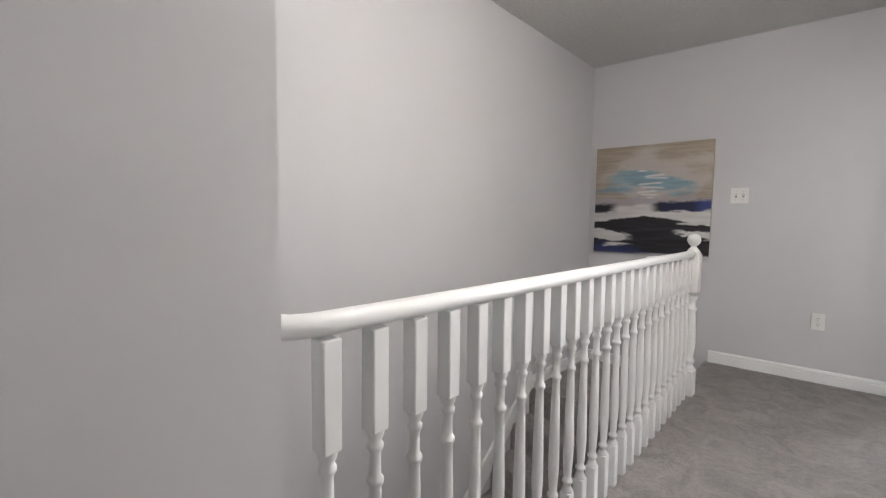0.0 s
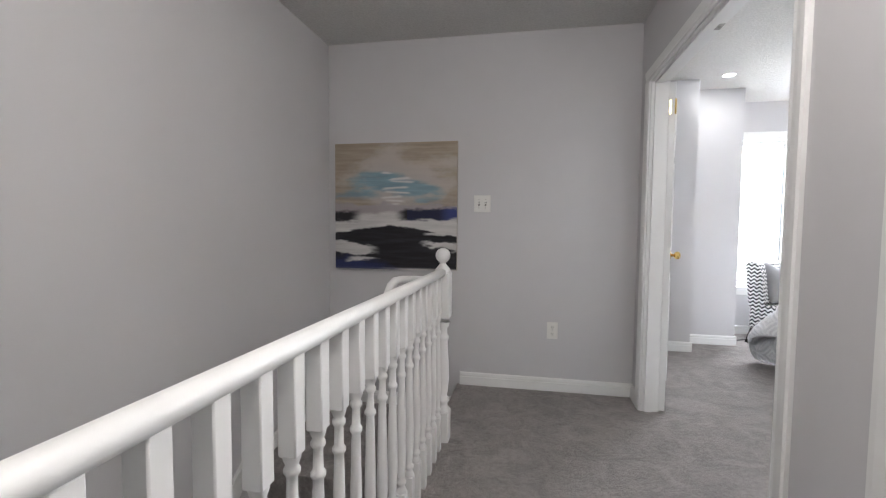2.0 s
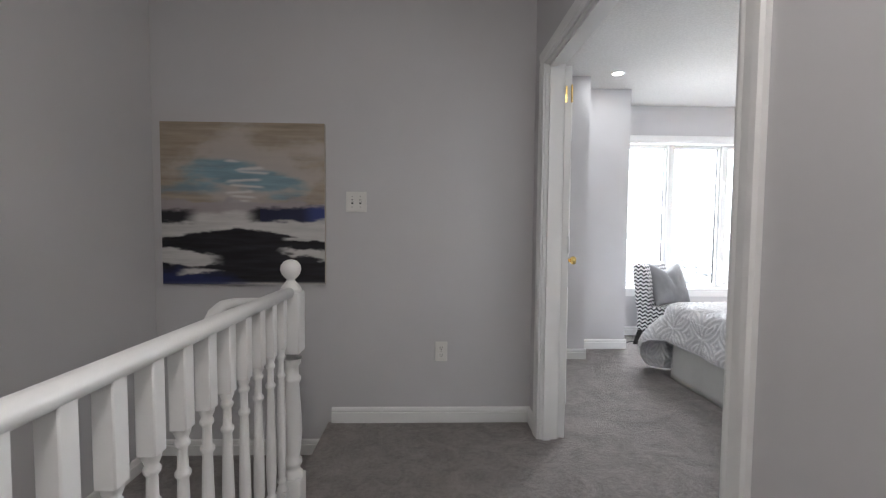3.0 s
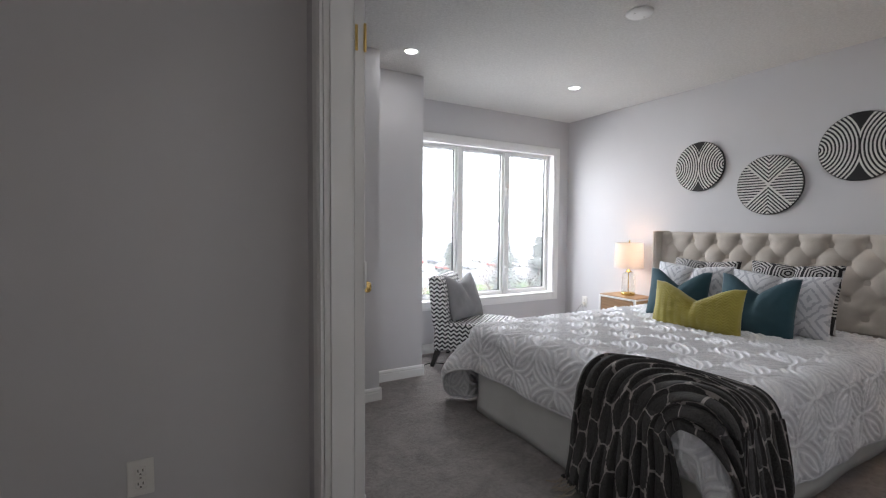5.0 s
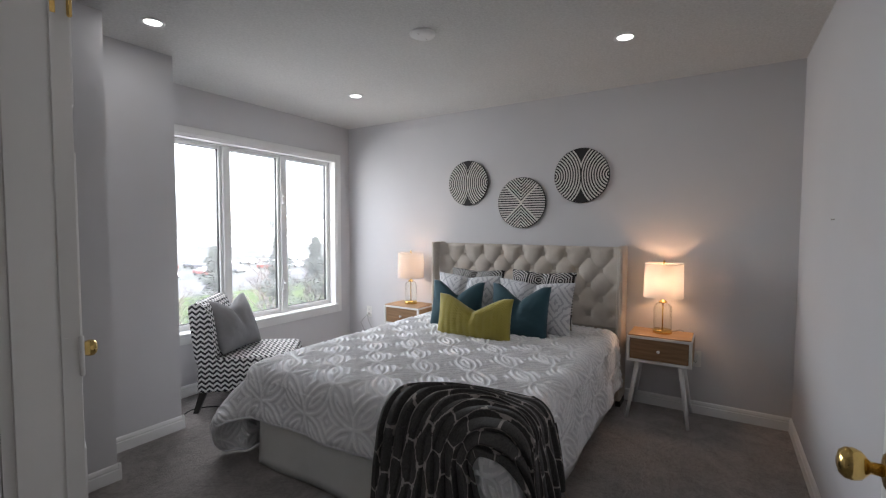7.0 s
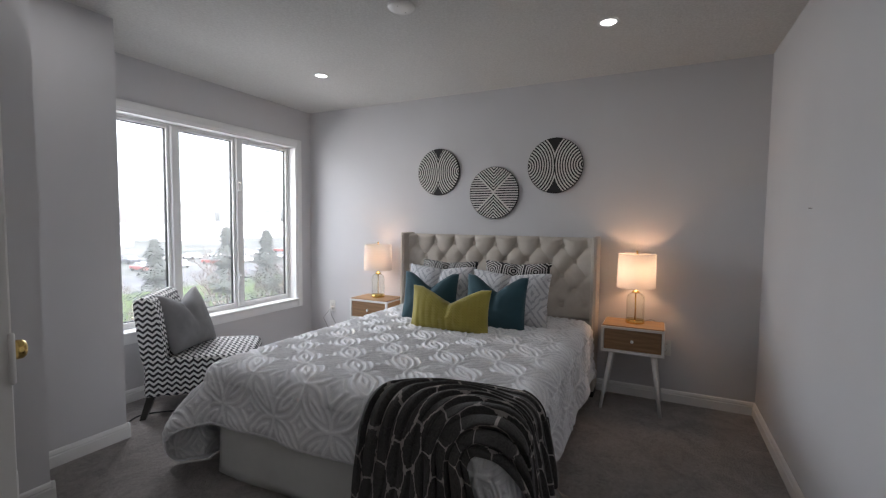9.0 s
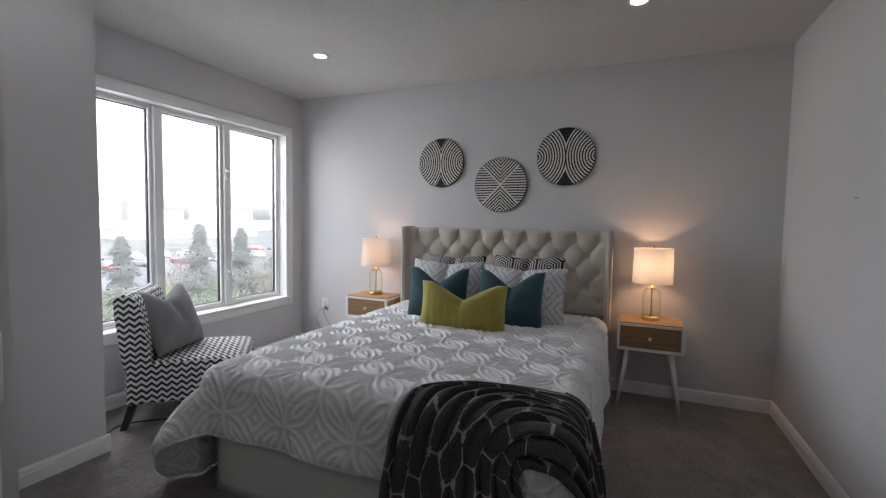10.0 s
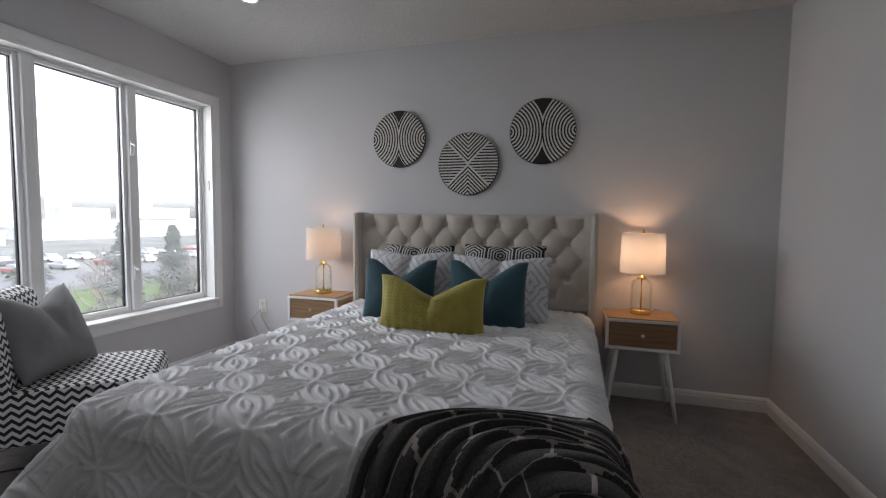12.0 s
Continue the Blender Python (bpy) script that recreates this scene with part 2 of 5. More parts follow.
# ---- stairs, railing, hall ----
bm = box(STAIR_X, EDGE_X, 5.75, ART_Y, -0.5, -0.19, 0.0)
structure("stair_landing", bm, CARPET, "carpeted landing one step down")
for i in range(1, 14):
    y1 = 5.75 - 0.245 * (i - 1)
    z = -0.19 - 0.185 * i
    bm = box(STAIR_X, EDGE_X - 0.012, y1 - 0.27, y1, z - 0.2, z, 0.02)
    structure("stair_step", bm, CARPET, "carpeted stair tread with a rounded nosing")
bm = bmesh.new()
prism(bm, [(STAIR_X + 0.002, 5.75, -0.19), (STAIR_X + 0.002, 5.75, -0.06), (STAIR_X + 0.002, 2.6, -2.44), (STAIR_X + 0.002, 2.6, -2.75)], (0.018, 0, 0))
structure("stair_skirt", bm, TRIM, "white sloping skirt board on the stairwell wall")

BASE = [(0, 0), (0.015, 0), (0.015, 0.058), (0.011, 0.062), (0.011, 0.066), (0.014, 0.070), (0.010, 0.084), (0.004, 0.090), (0, 0.090)]


def baseboard(x0, y0, x1, y1, z=0.0):
    """A moulded board along a wall; the room lies to the left of the way from start to end."""
    d = Vector((x1 - x0, y1 - y0, 0))
    n = Vector((-d.y, d.x, 0)).normalized()
    bm = bmesh.new()
    prism(bm, [Vector((x0, y0, z)) + n * (a + 0.0005) + Vector((0, 0, b)) for a, b in BASE], d)
    return structure("baseboard", bm, TRIM, "white moulded baseboard")


CAS = 0.072
baseboard(HALL_X, ART_Y, EDGE_X + 0.02, ART_Y)
baseboard(EDGE_X - 0.0, ART_Y, STAIR_X, ART_Y, -0.19)
baseboard(STAIR_X, ART_Y, STAIR_X, 5.75, -0.19)
baseboard(HALL_X, DOOR_N + CAS + 0.006, HALL_X, ART_Y)
baseboard(HALL_X, D2N + CAS + 0.006, HALL_X, DOOR_S - CAS - 0.006)
baseboard(HALL_X, 1.0, HALL_X, D2S - CAS - 0.006)
baseboard(-0.29, 3.130, -0.29, 1.0)
baseboard(ROOM_X, SOUTH, EAST, SOUTH)
baseboard(EAST, SOUTH, EAST, NORTH)
baseboard(EAST, NORTH, 2.05, NORTH)
baseboard(2.05, NORTH, 2.05, 8.33 - 0.015)
baseboard(2.05 + 0.015, 8.33, 1.546, 8.33)
baseboard(1.546, 8.33, 1.546, 8.0 - 0.015)
baseboard(1.546 + 0.015, 8.0, ROOM_X, 8.0)
baseboard(ROOM_X, 8.0, ROOM_X, DOOR_N + CAS + 0.006)
baseboard(ROOM_X, DOOR_S - CAS - 0.006, ROOM_X, SOUTH)

PROFILE = [(0.0, 0.0), (0.0, 0.010), (0.010, 0.013), (0.020, 0.011), (0.026, 0.015), (0.050, 0.018), (0.066, 0.018), (0.072, 0.012), (0.072, 0.0)]


def casing(x, side, y0, y1, top):
    """Moulded casing round an opening from y0 to y1 on the wall face x; side is the way out of the wall."""
    for y, s in ((y0 - 0.005, -1), (y1 + 0.005, 1)):
        bm = bmesh.new()
        prism(bm, [(x + side * (d + 0.0005), y + s * w, 0) for w, d in PROFILE], (0, 0, top + 0.005))
        structure("trim", bm, TRIM, "white moulded door casing")
    bm = bmesh.new()
    prism(bm, [(x + side * (d + 0.0005), y0 - 0.005 - CAS, top + 0.005 + w) for w, d in PROFILE], (0, y1 - y0 + 0.01 + 2 * CAS, 0))
    structure("trim", bm, TRIM, "white moulded door casing")


def door_frame(y0, y1, top):
    for a, b in ((y0 - 0.02, y0), (y1, y1 + 0.02)):
        structure("trim", box(HALL_X + 0.0008, ROOM_X - 0.0008, a, b, 0, top), TRIM, "white door jamb")
        s = 0.012 if a < y0 else -0.012
        e = b if a < y0 else a
        structure("trim", box(HALL_X + 0.02, HALL_X + 0.06, min(e, e + s), max(e, e + s), 0, top - 0.012), TRIM, "white door stop")
    structure("trim", box(HALL_X + 0.0008, ROOM_X - 0.0008, y0 - 0.02, y1 + 0.02, top, top + 0.02), TRIM, "white door head")
    structure("trim", box(HALL_X + 0.02, HALL_X + 0.06, y0, y1, top - 0.012, top), TRIM, "white door stop")


door_frame(DOOR_S, DOOR_N, DOOR_H)
door_frame(D2S, D2N, DOOR_H)
casing(HALL_X, -1, DOOR_S, DOOR_N, DOOR_H)
casing(HALL_X, -1, D2S, D2N, DOOR_H)
casing(ROOM_X, 1, DOOR_S, DOOR_N, DOOR_H)


def knob(parent, x, y, z, side):
    """A round brass knob on its rosette, out of a face along y."""
    m = pose(x, y, z, -90 * side, 0, 0)
    r = part("rosette", lathe(bmesh.new(), [(0.033, 0.0), (0.033, 0.003), (0.028, 0.008), (0.015, 0.011)], 24, m), BRASS, parent, "polished brass rosette", True)
    part("knob", lathe(bmesh.new(), [(0.011, 0.010), (0.011, 0.026), (0.017, 0.031), (0.025, 0.038), (0.0285, 0.049), (0.027, 0.060), (0.020, 0.068), (0.008, 0.0715)], 28, m), BRASS, parent, "polished brass door knob", True)


def door_leaf(name, width, height, hinge, turn, mirror, label):
    """A panelled leaf that hangs along +x from its hinge; mirror puts its thickness on the other side."""
    s = -1 if mirror else 1
    d = thing(name, label, "door", pose(hinge[0], hinge[1], 0.012, 0, 0, turn))
    d["kind"] = "structure"
    t0, t1 = sorted((0.0, s * 0.035))
    part("slab", box(0.002, width, t0, t1, 0.0, height, 0.0015, seg=1), TRIM, d)
    rows = [(0.20, 0.80), (0.98, 1.52), (1.62, height - 0.12)]
    cols = [(0.10, width / 2 - 0.045), (width / 2 + 0.045, width - 0.10)]
    for face, out in ((t0, -1), (t1, 1)):
        for z0, z1 in rows:
            for x0, x1 in cols:
                bm = bmesh.new()
                ring = [(0.0, 0.0005), (0.008, 0.007), (0.020, 0.006), (0.028, 0.0012), (0.045, 0.0012), (0.065, 0.006)]
                loops = []
                for inset, rise in ring:
                    y = face + out * rise
                    loops.append([bm.verts.new(p) for p in ((x0 + inset, y, z0 + inset), (x1 - inset, y, z0 + inset), (x1 - inset, y, z1 - inset), (x0 + inset, y, z1 - inset))])
                for a, b in zip(loops, loops[1:]):
                    for k in range(4):
                        bm.faces.new((a[k], a[(k + 1) % 4], b[(k + 1) % 4], b[k]))
                bm.faces.new(loops[-1])
                bmesh.ops.recalc_face_normals(bm, faces=bm.faces[:])
                part("panel", bm, TRIM, d)
    knob(d, width - 0.062, t1, 0.918, 1)
    knob(d, width - 0.062, t0, 0.918, -1)
    part("latch_plate", box(width, width + 0.0015, (t0 + t1) / 2 - 0.011, (t0 + t1) / 2 + 0.011, 0.89, 0.947), BRASS, d, "brass latch plate")
    for z in (0.24, 1.05, 1.835):
        h = part("hinge", lathe(bmesh.new(), [(0.003, -0.046), (0.005, -0.043), (0.005, 0.043), (0.003, 0.046)], 12, pose(-0.004, t0 if mirror else t1, z)), BRASS if z > 1.5 else TRIM, d, "brass butt hinge" if z > 1.5 else "hinge painted white", True)
        part("hinge_leaf", box(0.0005, 0.002, min(0.003 * s, 0.012 * s), max(0.003 * s, 0.012 * s), z - 0.042, z + 0.042), BRASS if z > 1.5 else TRIM, h)
    return d


LEAF = 0.738
door_leaf("door_1", LEAF, 1.98, (ROOM_X + 0.006, DOOR_N - 0.002), 74, True, "open white panelled door leaf with brass knob")
door_leaf("door_2", LEAF, 1.98, (ROOM_X + 0.008, DOOR_S + 0.002), -3.5, False, "white panelled door leaf with brass knob, standing open")
d3 = door_leaf("door_3", 0.762, 1.98, (HALL_X + 0.062, D2S + 0.004), 90, True, "closed white panelled hall door")
# ball catch in the head of the doorway
c = thing("ball_catch", "small steel ball catch under the door head", "door catch", pose(HALL_X + 0.085, 5.80, DOOR_H))
part("plate", box(-0.012, 0.012, -0.03, 0.03, -0.002, -0.0005), STEEL, c)
part("ball", lathe(bmesh.new(), [(0.003, -0.009), (0.006, -0.006), (0.007, -0.002)], 12), STEEL, c, "", True)

# railing: newel, balusters and rail
RAIL_X = -0.352
rail = thing("railing", "white painted wooden railing with turned balusters", "railing", pose(RAIL_X, 0, 0))


def baluster_mesh():
    bm = bmesh.new()
    boxed(bm, -0.019, 0.019, -0.019, 0.019, 0.0, 0.175, 0.003, seg=1)
    boxed(bm, -0.019, 0.019, -0.019, 0.019, 0.705, 0.903, 0.003, seg=1)
    lathe(bm, [(0.018, 0.173), (0.020, 0.180), (0.013, 0.195), (0.012, 0.202), (0.018, 0.209), (0.018, 0.216), (0.012, 0.223), (0.0135, 0.240), (0.0175, 0.310), (0.0165, 0.39), (0.0125, 0.565), (0.0115, 0.595),
                (0.0165, 0.602), (0.0165, 0.610), (0.0115, 0.617), (0.0105, 0.662), (0.016, 0.670), (0.016, 0.678), (0.012, 0.684), (0.017, 0.697), (0.0185, 0.708)], 14, cap=False)
    return bm


first = None
for i in range(25):
    y = 3.245 + i * 0.1065
    if first is None:
        bm = baluster_mesh()
        first = part("baluster", bm, TRIM, rail)
        for f in first.data.polygons:
            f.use_smooth = len(f.vertices) == 4 and abs(f.normal.x) < 0.999 and abs(f.normal.y) < 0.999 and abs(f.normal.z) < 0.95
        ob = first
    else:
        ob = new("baluster", first.data)
        ob.parent = rail
    ob.location = (0, y, 0)
NEWEL_Y = 5.925
bm = bmesh.new()
boxed(bm, -0.042, 0.042, -0.042, 0.042, -0.19, 0.16, 0.005, seg=1)
boxed(bm, -0.042, 0.042, -0.042, 0.042, 0.655, 0.895, 0.005, seg=1)
lathe(bm, [(0.040, 0.158), (0.041, 0.17), (0.030, 0.185), (0.028, 0.2), (0.037, 0.21), (0.037, 0.225), (0.028, 0.235), (0.031, 0.26), (0.038, 0.33), (0.036, 0.40), (0.028, 0.53), (0.035, 0.545), (0.035, 0.555), (0.027, 0.565),
            (0.026, 0.60), (0.035, 0.612), (0.035, 0.622), (0.040, 0.633)], 20, cap=False)
lathe(bm, [(0.042, 0.893), (0.038, 0.91), (0.026, 0.925), (0.017, 0.936), (0.015, 0.942), (0.024, 0.950), (0.034, 0.962), (0.039, 0.980), (0.036, 0.998), (0.026, 1.011), (0.012, 1.018), (0.002, 1.019)], 24)
n = part("newel_post", bm, TRIM, rail, "white turned newel post with ball finial")
n.location = (0, NEWEL_Y, 0)
for f in n.data.polygons:
    f.use_smooth = len(f.vertices) == 4 and max(abs(c) for c in f.normal) < 0.995


def rail_section(bm, pts):
    """A moulded handrail swept along pts."""
    sec = [(-0.018, 0.0), (0.018, 0.0), (0.0235, 0.009), (0.0235, 0.021), (0.018, 0.031), (0.008, 0.036), (-0.008, 0.036), (-0.018, 0.031), (-0.0235, 0.021), (-0.0235, 0.009)]
    rings = []
    pts = [Vector(p) for p in pts]
    for i, p in enumerate(pts):
        d = (pts[min(i + 1, len(pts) - 1)] - pts[max(i - 1, 0)]).normalized()
        u = Vector((d.y, -d.x, 0))
        u = u.normalized() if u.length > 1e-4 else Vector((1, 0, 0))
        w = u.cross(d).normalized()
        rings.append([bm.verts.new(p + u * a + w * b) for a, b in sec])
    for a, b in zip(rings, rings[1:]):
        for k in range(len(sec)):
            j = (k + 1) % len(sec)
            bm.faces.new((a[k], a[j], b[j], b[k]))
    bm.faces.new(list(reversed(rings[0])))
    bm.faces.new(rings[-1])
    bmesh.ops.recalc_face_normals(bm, faces=bm.faces[:])
    return bm


pts = [(-0.13, 3.160, 0.911), (-0.09, 3.161, 0.911), (-0.045, 3.168, 0.911), (-0.016, 3.188, 0.911), (-0.003, 3.222, 0.911), (0, 3.27, 0.911)] + [(0, 3.4 + k * 0.4, 0.909 - k * 0.0048) for k in range(6)] + [(0, NEWEL_Y - 0.04, 0.879)]
part("handrail", rail_section(bmesh.new(), pts), TRIM, rail, "white rounded handrail", True)
pts = [(-0.04, NEWEL_Y, 0.832), (-0.16, NEWEL_Y, 0.832), (-0.215, NEWEL_Y - 0.008, 0.832), (-0.245, NEWEL_Y - 0.03, 0.828), (-0.256, NEWEL_Y - 0.07, 0.81), (-0.258, NEWEL_Y - 0.11, 0.775), (-0.258, NEWEL_Y - 0.17, 0.72)]
part("stair_handrail", rail_section(bmesh.new(), pts), TRIM, rail, "short curved white stair handrail", True)


def wall_plate(name, label, category, m, double, outlet):
    """A plastic plate that lies on a wall whose face looks along -y."""
    e = thing(name, label, category, m)
    w = 0.058 if double else 0.036
    part("plate", box(-w, w, -0.006, -0.0005, -0.058, 0.058, 0.003), PLATE, e)
    if outlet:
        for z in (-0.021, 0.021):
            r = part("socket", box(-0.016, 0.016, -0.0085, -0.006, z - 0.014, z + 0.014, 0.004), PLATE, e)
            for x in (-0.0065, 0.0065):
                part("slot", box(x - 0.0013, x + 0.0013, -0.009, -0.0084, z - 0.001, z + 0.008), DARK, r)
            part("slot", box(-0.0025, 0.0025, -0.009, -0.0084, z - 0.010, z - 0.006), DARK, r)
        part("screw", lathe(bmesh.new(), [(0.003, 0.0), (0.003, 0.002)], 10, pose(0, -0.006, 0, 90)), STEEL, e)
    else:
        for x in ((-0.023, 0.023) if double else (0,)):
            part("toggle", box(x - 0.004, x + 0.004, -0.016, -0.005, -0.004, 0.010, 0.002), PLATE, e)
            part("slot", box(x - 0.0055, x + 0.0055, -0.0066, -0.0058, -0.013, 0.013), DARK, e)
            for z in (-0.03, 0.03):
                part("screw", lathe(bmesh.new(), [(0.003, 0.0), (0.003, 0.002)], 10, pose(x, -0.0055, z, 90)), STEEL, e)
    return e


wall_plate("light_switch", "double white light switch plate on the wall", "light switch", pose(-0.236, ART_Y, 1.288), True, False)
wall_plate("wall_outlet", "white wall outlet above the baseboard", "outlet", pose(0.257, ART_Y, 0.421), False, True)
# ---- window ----
GY = 8.975                                   # plane of the glass


def window_casing():
    for a, b, c, d in ((WX0 - 0.07, WX0, WZ0 - 0.07, WZ1 + 0.07), (WX1, WX1 + 0.07, WZ0 - 0.07, WZ1 + 0.07), (WX0, WX1, WZ1, WZ1 + 0.07), (WX0, WX1, WZ0 - 0.07, WZ0)):
        structure("trim", box(a, b, NORTH - 0.016, NORTH - 0.0005, c, d, 0.003), TRIM, "white flat window casing")
        i0 = 0.012
        structure("trim", box(a + i0, b - i0, NORTH - 0.021, NORTH - 0.016, c + i0, d - i0, 0.002), TRIM, "white raised window casing bead")
    for a, b, c, d in ((WX0, WX0 + 0.012, WZ0, WZ1), (WX1 - 0.012, WX1, WZ0, WZ1), (WX0 + 0.012, WX1 - 0.012, WZ1 - 0.012, WZ1)):
        structure("trim", box(a, b, NORTH - 0.010, 9.0, c, d), TRIM, "white window reveal board")


window_casing()
win = thing("window_1", "three-light white vinyl window, its glass veiled for outdoor haze", "window", pose(0, 0, 0))
win["kind"] = "structure"
part("window_sill", box(WX0 - 0.02, WX1 + 0.02, NORTH - 0.035, 9.0, WZ0, WZ0 + 0.018, 0.004), TRIM, win, "white window sill")
x0, x1, z0, z1 = WX0 + 0.012, WX1 - 0.012, WZ0 + 0.018, WZ1 - 0.012
panes = [(2.21, 2.722), (2.827, 3.31), (3.418, 3.935)]
zb, zt = 0.552, 2.012
part("window_frame", boxed(boxed(box(x0, x1, GY - 0.03, GY + 0.04, z0, z0 + 0.012, 0.003), x0, x1, GY - 0.03, GY + 0.04, z1 - 0.011, z1, 0.003), x0, x0 + 0.02, GY - 0.03, GY + 0.04, z0 + 0.012, z1 - 0.011), VINYL, win, "white vinyl window frame")
part("jamb", box(x1 - 0.014, x1, GY - 0.03, GY + 0.04, z0 + 0.012, z1 - 0.011), VINYL, win)
for a, b in ((2.748, 2.801), (3.336, 3.392)):
    part("mullion", box(a, b, GY - 0.045, GY + 0.04, z0 + 0.012, z1 - 0.011, 0.006), VINYL, win, "white window mullion")
for a, b in panes:
    bm = bmesh.new()
    w = 0.024
    boxed(bm, a - w, a, GY - 0.022, GY + 0.02, zb - w - 0.008, zt + w, 0.004)
    boxed(bm, b, b + w, GY - 0.022, GY + 0.02, zb - w - 0.008, zt + w, 0.004)
    boxed(bm, a, b, GY - 0.022, GY + 0.02, zb - w - 0.008, zb, 0.004)
    boxed(bm, a, b, GY - 0.022, GY + 0.02, zt, zt + w, 0.004)
    s = part("sash", bm, VINYL, win, "white window sash")
    bm = bmesh.new()
    g = 0.006
    for q in ((a, a + g, zb, zt), (b - g, b, zb, zt), (a + g, b - g, zb, zb + g), (a + g, b - g, zt - g, zt)):
        boxed(bm, q[0], q[1], GY - 0.002, GY + 0.018, q[2], q[3])
    part("gasket", bm, GASKET, s, "black glazing gasket")
    p = part("pane", box(a + 0.002, b - 0.002, GY + 0.012, GY + 0.016, zb + 0.002, zt - 0.002), WINDOW_GLASS, s, "window pane with a pale veil for outdoor haze")
    p.visible_shadow = False
for z in (0.78, 1.62):
    lock = part("latch", box(3.342, 3.358, GY - 0.056, GY - 0.045, z - 0.05, z + 0.05, 0.003), VINYL, win, "white sash latch")
    part("lever", tube(bmesh.new(), [(3.35, GY - 0.056, z + 0.03), (3.35, GY - 0.075, z + 0.02), (3.346, GY - 0.08, z - 0.02), (3.344, GY - 0.074, z - 0.05)], 0.006), VINYL, lock, "", True)
part("catch", box(WX1 - 0.02, WX1 - 0.012, NORTH + 0.02, NORTH + 0.035, 1.38, 1.46, 0.003), VINYL, win)

# ---- ceiling fixtures ----
POT = glow_material("pot_light_lens", (1.0, 0.96, 0.90), 2.2)


def pot_light(x, y):
    e = thing("recessed_light", "lit round recessed ceiling light with white trim", "ceiling light", pose(x, y, H), group="recessed ceiling lights")
    part("trim_ring", lathe(bmesh.new(), [(0.040, -0.002), (0.045, -0.007), (0.056, -0.006), (0.060, -0.001)], 32, cap=False), TRIM, e, "white trim ring", True)
    part("lens", lathe(bmesh.new(), [(0.041, -0.0035), (0.020, -0.004), (0.001, -0.004)], 32), POT, e, "glowing lens")
    lamp = new("downlight", bpy.data.lights.new("downlight", "AREA"))
    lamp.data.shape, lamp.data.size, lamp.data.energy, lamp.data.color = "DISK", 0.08, POT_WATTS, (1.0, 0.97, 0.93)
    lamp.parent = e
    lamp.location = (0, 0, -0.009)
    return e


for x, y in ((1.743, 7.912), (3.296, 7.915), (3.255, 5.806), (1.72, 5.80)):
    pot_light(x, y)
e = thing("ceiling_cap", "round white blanking plate on the ceiling", "ceiling plate", pose(2.612, 6.765, H))
part("plate", lathe(bmesh.new(), [(0.072, -0.0005), (0.073, -0.006), (0.066, -0.014), (0.03, -0.017), (0.001, -0.017)], 36), TRIM, e, "", True)
for a in (0, 180):
    part("screw", lathe(bmesh.new(), [(0.004, -0.0175), (0.004, -0.019), (0.001, -0.0195)], 10, pose(0.04 * math.cos(radians(a)), 0.04 * math.sin(radians(a)), 0)), STEEL, e)

# unseen flush light, added over the hall to light it from overhead
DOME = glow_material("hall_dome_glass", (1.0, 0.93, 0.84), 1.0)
e = thing("added_hall_light", "added frosted glass dome light on the hall ceiling, out of view", "ceiling light", pose(0.14, 4.12, H))
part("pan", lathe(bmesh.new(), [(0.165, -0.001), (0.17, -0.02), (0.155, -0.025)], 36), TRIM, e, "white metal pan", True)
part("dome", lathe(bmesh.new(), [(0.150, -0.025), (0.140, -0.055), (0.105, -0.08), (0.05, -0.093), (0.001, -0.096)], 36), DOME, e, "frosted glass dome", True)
lamp = new("added_hall_lamp", bpy.data.lights.new("added_hall_lamp", "POINT"))
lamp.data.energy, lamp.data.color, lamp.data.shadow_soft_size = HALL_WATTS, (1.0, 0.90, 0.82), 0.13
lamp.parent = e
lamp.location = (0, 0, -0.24)
